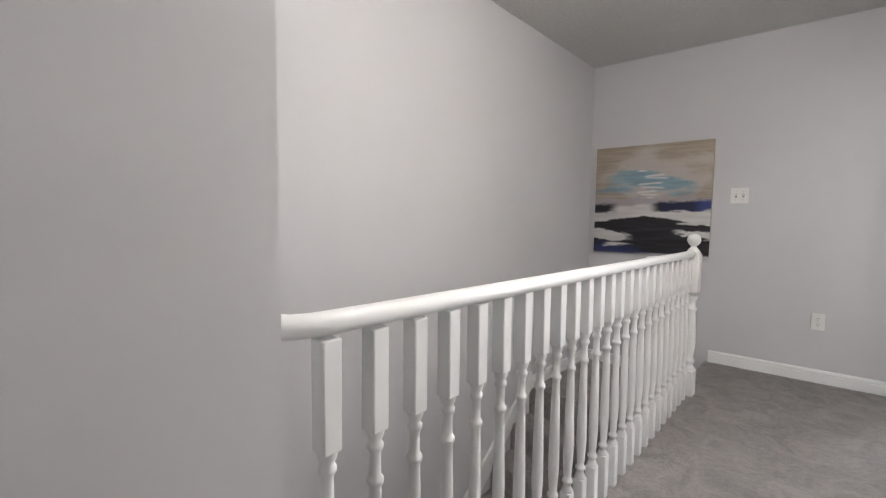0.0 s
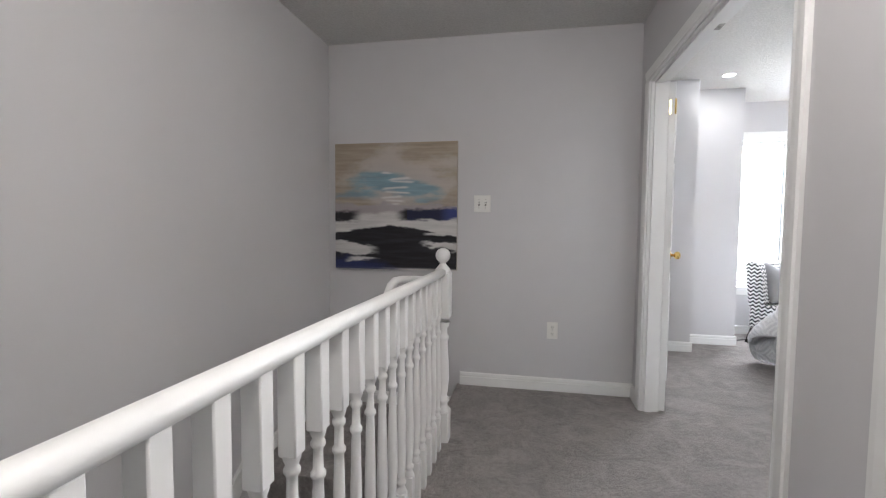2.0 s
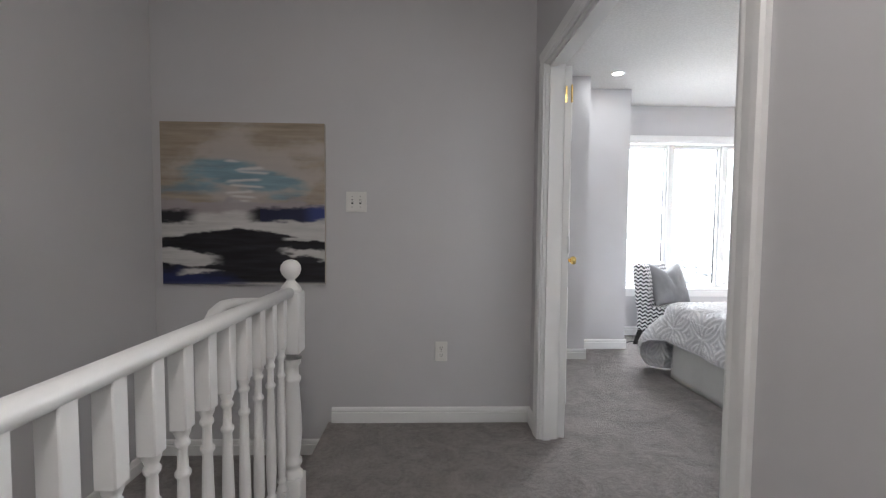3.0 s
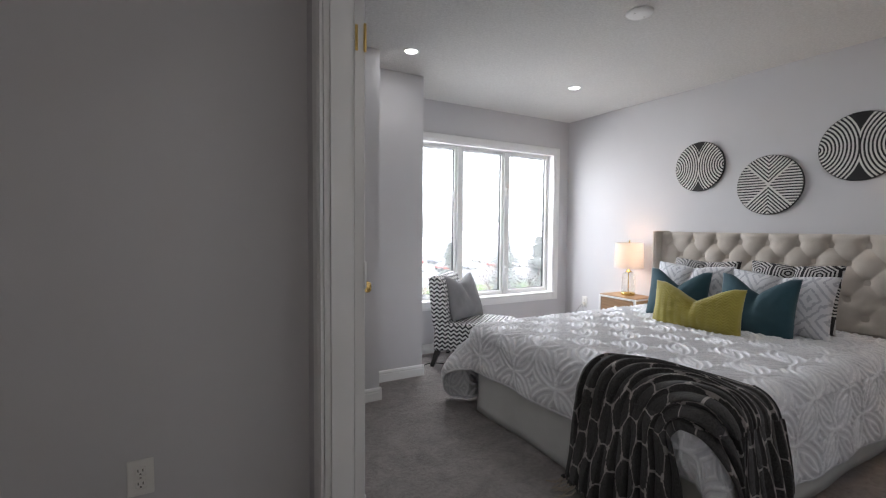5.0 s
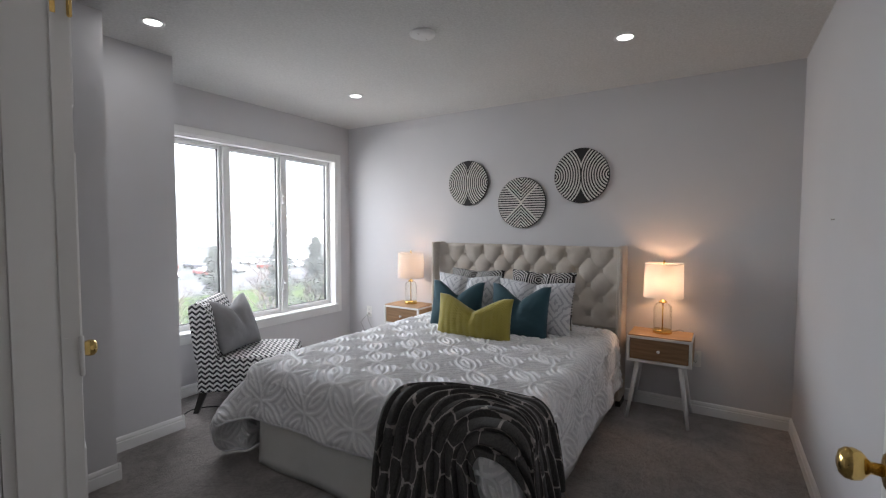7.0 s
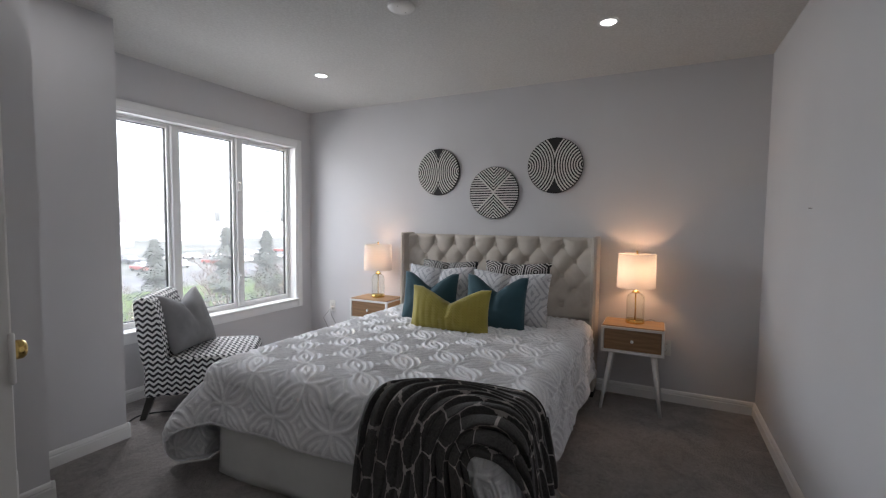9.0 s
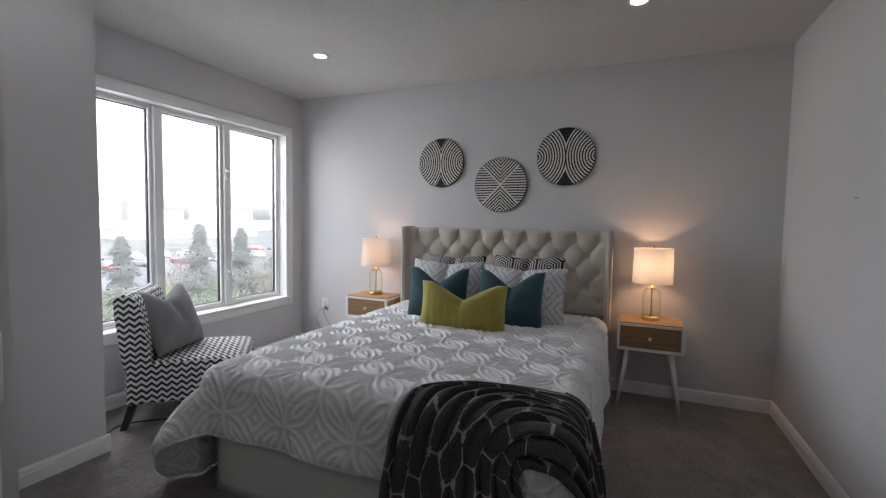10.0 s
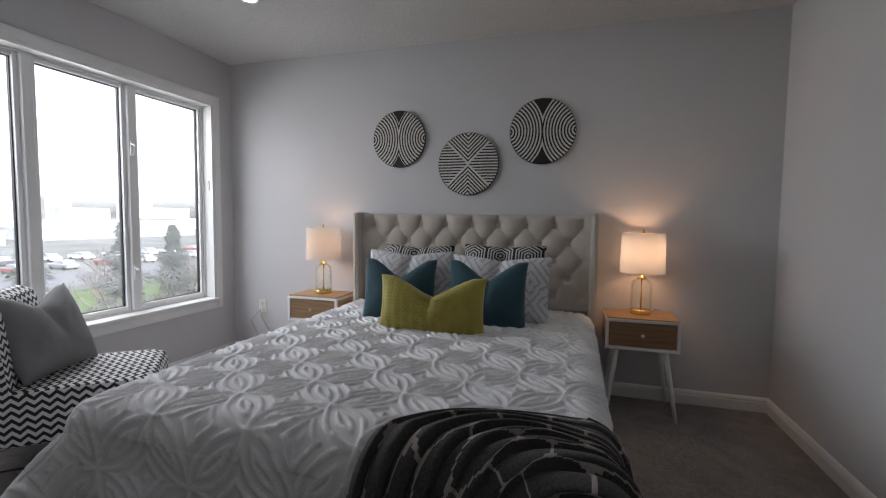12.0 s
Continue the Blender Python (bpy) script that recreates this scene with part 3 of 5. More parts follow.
# ---- painting ----
def painted_canvas():
    """Seascape in loose bands: tan sky, blue breaks, white foam and dark water."""
    n = 230
    bm = bmesh.new()
    size = 0.906
    grid_mesh(bm, lambda u, v: Vector((-size / 2 + size * u, -0.034, -size / 2 + size * v)), n, n)
    me_ob = link("canvas", bm, None)
    me = me_ob.data
    att = me.color_attributes.new("paint", "FLOAT_COLOR", "POINT")
    cols = np.zeros((len(me.vertices), 4), np.float32)
    tan, pale, blue, deep = np.array((0.36, 0.30, 0.23)), np.array((0.52, 0.48, 0.45)), np.array((0.20, 0.33, 0.40)), np.array((0.11, 0.22, 0.29))
    white, black, navy, mauve = np.array((0.68, 0.66, 0.64)), np.array((0.012, 0.011, 0.015)), np.array((0.02, 0.03, 0.12)), np.array((0.30, 0.27, 0.29))

    def nz(x, y, k, s=0.0):
        return noise.fractal(Vector((x * k, y * k, s)), 0.8, 2.1, 4)

    def step(a, b, v):
        t = min(1.0, max(0.0, (v - a) / (b - a)))
        return t * t * (3 - 2 * t)

    for i, vert in enumerate(me.vertices):
        u, v = vert.co.x / size + 0.5, vert.co.z / size + 0.5
        wob = 0.035 * nz(u * 0.9, v * 2.0, 4.0) + 0.016 * nz(u * 1.2, v * 5.0, 9.0, 4.0)
        brush = nz(u * 0.35, v * 4.0, 9.0, 2.0)
        c = tan * (1 + 0.25 * brush)
        halo = math.hypot((u - 0.55) / 0.50, (v - 0.70) / 0.25) + 0.45 * nz(u * 0.8, v * 1.6, 4.0, 5.0)
        c = c + (pale - c) * 0.8 * step(1.15, 0.6, halo)
        core = math.hypot((u - 0.55) / 0.40, (v - 0.665 + 0.12 * (u - 0.5)) / 0.125) + 0.55 * nz(u * 0.7, v * 2.2, 4.0, 8.0)
        c = c + (blue * (1 + 0.3 * brush) - c) * 0.92 * step(1.0, 0.45, core)
        low_blue = step(0.0, 0.05, 0.045 - abs(v - 0.575 - 0.02 * math.sin(u * 7)) + 0.6 * wob) * step(0.0, 0.2, 0.45 - u)
        c = c + (deep * 1.3 - c) * 0.7 * low_blue
        # pale strokes of light down the middle
        for k, (cu, cv, hw) in enumerate(((0.43, 0.765, 0.06), (0.55, 0.72, 0.10), (0.57, 0.695, 0.11), (0.50, 0.645, 0.13), (0.53, 0.61, 0.12), (0.48, 0.575, 0.10), (0.50, 0.545, 0.10), (0.47, 0.515, 0.09))):
            f = step(0.0, 0.010, 0.012 - abs(v - cv + 0.06 * (u - cu) * (-1) ** k + 0.006 * brush)) * step(0.0, 0.05, hw - abs(u - cu) + 0.03 * brush)
            c = c + (white - c) * f * 0.9
        # mauve far shore, then foam
        shore = step(0.47, 0.455, v + wob * 0.7 - 0.05 * step(0.45, 1.0, u))
        c = c + (mauve * 1.25 - c) * step(0.53, 0.50, v + wob) * 0.8
        dark1 = step(0.0, 0.03, 0.055 - abs(v - 0.435 - 0.03 * (u - 0.7)) + wob * 0.8) * step(0.0, 0.12, abs(u - 0.36) - 0.12 + 0.4 * wob)
        foam = step(0.46, 0.43, v + wob * 0.5)
        c = c + (white * (0.9 + 0.15 * brush) - c) * foam
        c = c + ((black if u < 0.6 else navy * (0.4 + 1.2 * step(0.85, 0.95, u))) - c) * dark1
        sea = step(0.355, 0.34, v + wob * 0.6 + 0.22 * (abs(u - 0.45)) ** 1.6) * step(0.0, 0.02, v - 0.0)
        c = c + (black * (1 + 1.0 * brush) - c) * sea
        f2 = step(0.0, 0.02, 0.05 - abs(v - 0.165 - 0.06 * (0.2 - u)) + 0.9 * wob) * step(0.0, 0.12, 0.40 - u + 1.2 * wob)
        f3 = step(0.0, 0.02, 0.035 - abs(v - 0.205 + 0.10 * (u - 0.8)) + 0.9 * wob) * step(0.0, 0.10, u - 0.68 + wob)
        f4 = step(0.0, 0.01, 0.012 - abs(v - 0.285 + 0.03 * (u - 0.8)) + 0.35 * wob) * step(0.0, 0.06, u - 0.72)
        f5 = step(0.0, 0.015, 0.022 - abs(v - 0.085 - 0.04 * (u - 0.3)) + 0.5 * wob) * step(0.0, 0.08, 0.16 - abs(u - 0.25) + wob)
        nav = step(0.16, 0.06, v + 0.3 * abs(u - 0.1) + wob)
        c = c + (navy - c) * nav * 0.9
        for f in (f2, f3, f4, f5):
            c = c + (white * (0.95 + 0.2 * brush) - c) * f * 0.95
        cols[i] = (*np.clip(c, 0.004, 0.85), 1.0)
    att.data.foreach_set("color", cols.ravel())
    m, nt, lk, bs = nodes_of("acrylic_paint")
    a = nt.new("ShaderNodeVertexColor")
    a.layer_name = "paint"
    lk.new(a.outputs[0], bs.inputs["Base Color"])
    bs.inputs["Roughness"].default_value = 0.55
    bumped(nt, lk, bs, noise_node(nt, lk, 60, 5.0, stretch=(1, 1, 5)).outputs[0], 0.4, 0.002)
    me.materials.clear()
    me.materials.append(m)
    return me_ob


CANVAS_SIDE = surface("canvas_edge", (0.42, 0.38, 0.32), (0.55, 0.50, 0.44), 0.8, scale=20)
art = thing("painting", "abstract seascape painting in tan, blue, white and black", "painting", pose(-0.862, ART_Y, 1.267))
pc = painted_canvas()
pc.parent = art
part("stretcher", box(-0.453, 0.453, -0.0335, -0.003, -0.453, 0.453, 0.002), CANVAS_SIDE, art, "canvas wrapped wooden stretcher")


# ---- bedroom: wall discs ----
def disc_material(name, radius, crossed):
    m, nt, lk, bs = nodes_of(name)
    tc = nt.new("ShaderNodeTexCoord")
    sep = nt.new("ShaderNodeSeparateXYZ")
    lk.new(tc.outputs["Object"], sep.inputs[0])
    wob = noise_node(nt, lk, 14.0, 2.0)
    w = math_node(nt, lk, "MULTIPLY_ADD", wob.outputs[0], 0.006, -0.003)
    ax = math_node(nt, lk, "ABSOLUTE", math_node(nt, lk, "ADD", sep.outputs[1], w))
    z = math_node(nt, lk, "ADD", sep.outputs[2], w)
    az = math_node(nt, lk, "ABSOLUTE", z)
    if crossed:
        k = 2 * math.pi / 0.0205
        vee = math_node(nt, lk, "SUBTRACT", az, ax)
        s1 = math_node(nt, lk, "GREATER_THAN", math_node(nt, lk, "SINE", math_node(nt, lk, "MULTIPLY", vee, k * 0.72)), -0.1)
        s2 = math_node(nt, lk, "GREATER_THAN", math_node(nt, lk, "SINE", math_node(nt, lk, "MULTIPLY", z, k)), -0.1)
        up = math_node(nt, lk, "GREATER_THAN", vee, 0.0)
        a = math_node(nt, lk, "MULTIPLY", up, s1)
        b = math_node(nt, lk, "MULTIPLY", math_node(nt, lk, "SUBTRACT", 1.0, up), s2)
        rim = math_node(nt, lk, "LESS_THAN", math_node(nt, lk, "ABSOLUTE", vee), 0.006)
        fac = math_node(nt, lk, "MAXIMUM", math_node(nt, lk, "ADD", a, b), rim)
    else:
        dx = math_node(nt, lk, "SUBTRACT", ax, radius)
        d = math_node(nt, lk, "SQRT", math_node(nt, lk, "ADD", math_node(nt, lk, "MULTIPLY", dx, dx), math_node(nt, lk, "MULTIPLY", math_node(nt, lk, "MULTIPLY", z, z), 0.72)))
        st = math_node(nt, lk, "GREATER_THAN", math_node(nt, lk, "SINE", math_node(nt, lk, "MULTIPLY", d, 2 * math.pi / 0.0205)), -0.05)
        fac = math_node(nt, lk, "MULTIPLY", st, math_node(nt, lk, "LESS_THAN", d, radius * 1.10))
    two_tone(nt, lk, bs, fac, (0.012, 0.012, 0.013), (0.60, 0.59, 0.56))
    bs.inputs["Roughness"].default_value = 0.7
    bumped(nt, lk, bs, fac, 0.6, 0.002)
    return m


EDGE_BLACK = surface("black_lacquer", (0.012, 0.012, 0.012), (0.02, 0.02, 0.02), 0.5)
for name, y, z, r, crossed in (("left", 7.333, 1.763, 0.209, False), ("middle", 6.800, 1.567, 0.222, True), ("right", 6.285, 1.775, 0.222, False)):
    e = thing("wall_disc", "round black and white carved wooden wall disc " + ("with crossed stripes" if crossed else "with curved stripes"), "wall decoration", pose(EAST, y, z), group="wall discs over the bed")
    bm = lathe(bmesh.new(), [(r, 0.004), (r, 0.018), (r - 0.004, 0.022)], 64, pose(0, 0, 0, 0, -90, 0))
    part("rim", bm, EDGE_BLACK, e)
    bm = bmesh.new()
    grid_mesh(bm, lambda u, v: Vector((-0.0225 - 0.004 * (1 - v * v), (r - 0.004) * v * math.cos(2 * math.pi * u), (r - 0.004) * v * math.sin(2 * math.pi * u))), 48, 6, True)
    bmesh.ops.remove_doubles(bm, verts=bm.verts[:], dist=1e-5)
    bmesh.ops.recalc_face_normals(bm, faces=bm.faces[:])
    part("face", bm, disc_material("carved_stripes_" + name, r, crossed), e, "striped carved face")

# ---- bed ----
BC = 6.757
LINEN = surface("oatmeal_linen", (0.46, 0.412, 0.357), (0.55, 0.500, 0.440), 0.9, scale=6, grain=700, bump=0.35, depth=0.0012, sheen=0.15)
WHITE_CLOTH = surface("white_cotton", (0.66, 0.66, 0.68), (0.74, 0.74, 0.76), 0.9, scale=5, grain=900, bump=0.3, depth=0.001, sheen=0.1)
SKIRT = surface("bed_skirt_cloth", (0.58, 0.58, 0.56), (0.66, 0.66, 0.64), 0.9, scale=4, grain=800, bump=0.25, depth=0.001)
CHENILLE = surface("white_chenille", (0.84, 0.84, 0.86), (0.90, 0.90, 0.91), 0.95, scale=9, grain=220, bump=1.0, depth=0.006, sheen=0.0, spec=0.1)
BEDWOOD = surface("dark_bed_frame", (0.03, 0.025, 0.02), (0.05, 0.04, 0.03), 0.6, scale=8)
bed = thing("bed", "queen bed with a tufted oatmeal linen wingback headboard", "bed", pose(0, 0, 0))
HB_X = 4.085
HY0, HY1, HZ0, HZ1 = 5.955, 7.56, 0.57, 1.205


BTN_Y, BTN_Z, BTN_DX, BTN_DZ = 6.740, 1.130, 0.186, 0.114


def tufted(u, v):
    """Diamond tufting: pleats run between the buttons, and straight up from the top row; softer towards the mattress."""
    y, z = HY0 + (HY1 - HY0) * u, HZ0 + (HZ1 - HZ0) * v
    q, k = (y - BTN_Y) / BTN_DX, (z - BTN_Z) / (2 * BTN_DZ)
    a, b = q + k, q - k
    fa, fb = a - round(a), b - round(b)
    r = math.hypot((fa + fb) / 2 * BTN_DX, (fa - fb) * BTN_DZ)
    # the pleat on one diagonal is pulled tighter than on the other
    full = (0.45 + 0.55 * abs(math.sin(math.pi * a)) ** 0.45) * (0.58 + 0.42 * abs(math.sin(math.pi * b)) ** 0.45)
    above = min(1.0, max(0.0, (z - BTN_Z) / 0.03))
    full = full * (1 - above) + above * abs(math.sin(math.pi * q)) ** 0.45
    depth = 0.022 + 0.016 * min(1.0, max(0.0, (z - 0.80) / 0.2))
    side = max(0.0, min(1.0, min(y - HY0, HY1 - y) / 0.07)) * min(1.0, max(0.0, (z - 0.60) / 0.06))
    crease = 1 - (1 - full) * side * (0.45 + 0.55 * min(1.0, max(0.0, (z - 0.80) / 0.15)))
    h = depth * crease - 0.026 * math.exp(-(r / 0.026) ** 1.5) * side + 0.002 * noise.noise(Vector((y * 25, z * 25, 0)))
    e = min(1.0, min(v / 0.03, (1 - v) / 0.05))
    return Vector((HB_X - 0.004 - h * math.sqrt(max(0.0, 1 - (1 - e) ** 2)), y, z))


bm = bmesh.new()
grid_mesh(bm, tufted, 260, 110)
part("headboard_panel", bm, LINEN, bed, "button-tufted linen headboard", True)
part("headboard_back", box(HB_X - 0.01, 4.165, HY0, HY1, 0.35, HZ1 - 0.004, 0.006), LINEN, bed)
btn = None
for k in range(5):
    for i in range(-5, 6):
        y, z = BTN_Y + (i + 0.5 * (k % 2)) * BTN_DX, BTN_Z - k * BTN_DZ
        if not HY0 + 0.06 < y < HY1 - 0.06:
            continue
        p = tufted((y - HY0) / (HY1 - HY0), (z - HZ0) / (HZ1 - HZ0))
        if btn is None:
            btn = part("button", lathe(bmesh.new(), [(0.011, 0.0), (0.010, 0.004), (0.005, 0.007), (0.001, 0.0075)], 12, pose(0, 0, 0, 0, -90, 0)), LINEN, bed, "", True)
            ob = btn
        else:
            ob = new("button", btn.data)
            ob.parent = bed
        ob.location = (p.x + 0.001, y, z)
for y0, y1 in ((5.912, 5.9545), (7.5605, 7.603)):
    w = part("wing", box(3.965, 4.172, y0, y1, 0.05, 1.215, 0.014, seg=3), LINEN, bed, "padded linen headboard wing", True)
    part("piping", tube(bmesh.new(), [(3.968, (y0 + y1) / 2, 0.07), (3.964, (y0 + y1) / 2, 0.6), (3.966, (y0 + y1) / 2, 1.19)], 0.006), LINEN, w, "", True)
    part("foot", box(4.0, 4.16, y0 + 0.004, y1 - 0.004, 0.0, 0.05, 0.004), BEDWOOD, bed)
part("box_spring", box(2.10, 4.07, 6.01, 7.50, 0.16, 0.34, 0.02), WHITE_CLOTH, bed)
part("mattress", box(2.10, 4.07, 6.00, 7.515, 0.34, 0.545, 0.05, seg=4), WHITE_CLOTH, bed, "white mattress", True)
for x in (2.2, 3.1, 4.0):
    for y in (6.1, 7.4):
        part("leg", box(x - 0.025, x + 0.025, y - 0.025, y + 0.025, 0, 0.16), BEDWOOD, bed)


def skirt_sheet(p0, p1, n):
    d = Vector(p1) - Vector(p0)
    out = Vector((d.y, -d.x, 0)).normalized()

    def f(u, v):
        q = Vector(p0) + d * u
        wave = 0.008 * math.sin(u * n * 6.3) * (1 - v) + 0.006 * noise.noise(Vector((u * 5, v * 2, n)))
        return q + out * (wave + 0.02 * (1 - v)) + Vector((0, 0, 0.004 + 0.36 * v))
    return f


for p0, p1, n in (((2.075, 6.00, 0), (2.075, 7.515, 0), 2.3), ((2.075, 7.515, 0), (4.0, 7.515, 0), 3.1), ((4.0, 6.00, 0), (2.075, 6.00, 0), 2.7)):
    bm = bmesh.new()
    grid_mesh(bm, skirt_sheet(p1, p0, n), 60, 8)
    ob = part("bed_skirt", bm, SKIRT, bed, "plain pale cloth bed skirt", True)
    sol = ob.modifiers.new("thickness", "SOLIDIFY")
    sol.thickness = 0.003

# comforter: laid over the mattress, its corners drop in cones; it lies further out on the window side
FX, HALF, TOPZ, ROUND = 2.105, 0.745, 0.572, 0.075
LONG, SOUTH_HANG, NORTH_HANG = 0.325, 0.44, 0.64


def drape(x, y, lift=0.0):
    """Where the point (x, y) of a flat cloth comes to lie on the bed."""
    ox, side = max(0.0, FX - x), y - BC
    oy = max(0.0, abs(side) - HALF)
    sg = 1 if side > 0 else -1
    d = math.hypot(ox, oy)
    crown = 0.016 * max(0.0, 1 - (side / HALF) ** 2) + 0.008 * noise.noise(Vector((x * 2.2, y * 2.2, 3.0))) + 0.002 * noise.noise(Vector((x * 6, y * 6, 1.0)))
    if d < 1e-6:
        return Vector((x, y, TOPZ + crown + lift)), Vector((0, 0, 1))
    nx, ny = ox / d, oy / d
    R = ROUND + (0.03 * ny if sg > 0 else 0.0)
    if d < R * math.pi / 2:
        h, drop, nn = R * math.sin(d / R), R * (1 - math.cos(d / R)), (math.sin(d / R), math.cos(d / R))
    else:
        k = d - R * math.pi / 2
        fl = 0.10 * nx * nx + (0.28 if sg > 0 else 0.10) * ny * ny + (0.40 if sg > 0 else 0.36) * nx * ny
        h, drop, nn = R + fl * k, R + math.sqrt(1 - fl * fl) * k, (1.0, 0.25)
        if sg > 0 and ny > 0:
            # the window side bellies out, then hangs
            b = ny ** 0.5
            h += b * (0.30 * (1 - math.exp(-k / 0.16)) * (0.35 + nx * ny) - fl * k)
            drop += b * (0.95 * k - math.sqrt(1 - fl * fl) * k)
        fold = 0.012 * min(1.0, k / 0.25)
        h += fold * math.sin((x if oy > ox else y) * 11.0 + 1.0) * (1 - min(nx, ny) * 1.2) + 0.018 * noise.noise(Vector((x * 5, y * 5, 7)))
    z = max(0.020, TOPZ + crown * max(0.0, 1 - d / 0.1) - drop)
    n = Vector((-nx * nn[0], sg * ny * nn[0], nn[1]))
    return Vector((x if ox == 0 else FX - nx * h, (y if oy == 0 else BC + sg * (HALF + ny * h)), z)) + n * lift, n


def medallion(x, y):
    """Height of the tufted ridges, which follow linked circles set on the diagonal, 0 to 1."""
    a = 0.237
    dx, dy = x - 1.89, y - 6.74
    u, v = (dx + dy) * 0.70711 / a + 0.5, (dx - dy) * 0.70711 / a + 0.5
    fu, fv = u - math.floor(u + 0.5), v - math.floor(v + 0.5)
    p, q = max(abs(fu), abs(fv)), min(abs(fu), abs(fv))
    second = math.hypot(1 - p, q) * a
    w = math.cos(2 * math.pi * (second - 0.7071 * a) / 0.0345)
    return max(0.0, w + 0.2) ** 0.7 / 1.13


bm = bmesh.new()
X0, X1, Y0, Y1 = FX - LONG, 3.98, BC - HALF - SOUTH_HANG, BC + HALF + NORTH_HANG


def tuft(x, y):
    """Tuft height at a point of the flat comforter, slightly uneven as handwork is."""
    n1, n2 = noise.noise(Vector((x * 11, y * 11, 2))), noise.noise(Vector((x * 11, y * 11, 6)))
    return medallion(x + 0.007 * n1, y + 0.007 * n2) * (0.85 + 0.45 * noise.noise(Vector((x * 70, y * 70, 4))))


def comforter_point(u, v):
    x, y = X0 + (X1 - X0) * u, Y0 + (Y1 - Y0) * v
    edge = min(1.0, min(u * (X1 - X0), (1 - u) * (X1 - X0), v * (Y1 - Y0), (1 - v) * (Y1 - Y0)) / 0.03)
    pat = tuft(x, y)
    hang, pw = (NORTH_HANG, 3.4) if y > BC else (SOUTH_HANG, 4)
    ox, oy = max(0.0, FX - x) / LONG, max(0.0, abs(y - BC) - HALF) / hang
    if ox > 0 and oy > 0:
        k = max(ox, oy) / (ox ** pw + oy ** pw) ** (1 / pw)
        x, y = FX - ox * k * LONG, BC + math.copysign(HALF + oy * k * hang, y - BC)
    return drape(x, y, -0.012 + 0.022 * math.sqrt(edge) + 0.0085 * pat)[0]


CU, CV = 500, 560
grid_mesh(bm, comforter_point, CU, CV)
cf = thing("comforter", "white tufted chenille comforter draped over the bed", "comforter", pose(0, 0, 0))
BASECLOTH = surface("comforter_base_cotton", (0.71, 0.71, 0.73), (0.77, 0.77, 0.79), 0.95, scale=9, grain=600, bump=0.4, depth=0.001, spec=0.1)
bm.faces.ensure_lookup_table()
for i in range(CU):
    for j in range(CV):
        x, y = X0 + (X1 - X0) * (i + 0.5) / CU, Y0 + (Y1 - Y0) * (j + 0.5) / CV
        if tuft(x, y) < 0.30:
            bm.faces[i * CV + j].material_index = 1
bmesh.ops.recalc_face_normals(bm, faces=bm.faces[:])
part("cover", bm, [CHENILLE, BASECLOTH], cf, "", True)
for a, b in (((0, 0), (0, 1)), ((0, 0), (1, 0)), ((0, 1), (1, 1))):
    pts = [comforter_point(a[0] + (b[0] - a[0]) * k / 90, a[1] + (b[1] - a[1]) * k / 90) for k in range(91)]
    part("hem", tube(bmesh.new(), pts, 0.008, 6), WHITE_CLOTH, cf, "white hem", True)

# throw: a pleated band over the foot corner
CHARCOAL = surface("charcoal_knit", (0.026, 0.025, 0.025), (0.085, 0.082, 0.078), 0.95, scale=170, grain=500, bump=0.7, depth=0.003, sheen=0.1)
CREAM = surface("cream_knit_line", (0.34, 0.31, 0.29), (0.46, 0.42, 0.40), 0.95, scale=120, grain=500, bump=0.7, depth=0.003)
FRINGE = surface("cream_fringe", (0.40, 0.34, 0.28), (0.50, 0.43, 0.36), 0.95, scale=30)
AX, AY, AR = 1.905, 6.065, 0.265


def band(s):
    """Centre line of the throw on the flat cloth, and the way across it."""
    l1, arc, l2 = 0.50, AR * math.pi / 2, 0.46
    if s < l1:
        return (AX - (l1 - s), AY + AR), (0.0, 1.0)
    if s < l1 + arc:
        t = (s - l1) / AR
        return (AX + AR * math.sin(t), AY + AR * math.cos(t)), (math.sin(t), math.cos(t))
    return (AX + AR, AY - (s - l1 - arc)), (1.0, 0.0)


BAND = 0.50 + AR * math.pi / 2 + 0.46


def throw_point(u, v):
    s = BAND * u
    w = 2 * v - 1
    (x, y), (ax, ay) = band(s)
    wide = 0.232 + 0.02 * math.sin(s * 5.0)
    if s < 0.5:
        wide += 0.07 * (0.5 - s) / 0.5
    ph = w * 29.0 + 1.2 * math.sin(s * 4.0) + 1.5 * noise.noise(Vector((s * 3, w * 2, 5)))
    fold = abs(math.sin(ph / 2)) ** 0.65
    off = wide * (w + 0.03 * math.cos(ph) + 0.02 * noise.noise(Vector((s * 7, w * 3, 9))))
    lift = 0.020 + 0.044 * fold * (0.6 + 0.4 * math.sin(s * 9 + w * 3)) - 0.012 * max(0.0, abs(w) - 0.9) * 10
    p, n = drape(x + ax * off, y + ay * off, lift)
    p.z = max(p.z, 0.012 + 0.02 * fold)
    return p


bm = bmesh.new()
NU, NV = 380, 190
grid_mesh(bm, throw_point, NU, NV)
bm.faces.ensure_lookup_table()


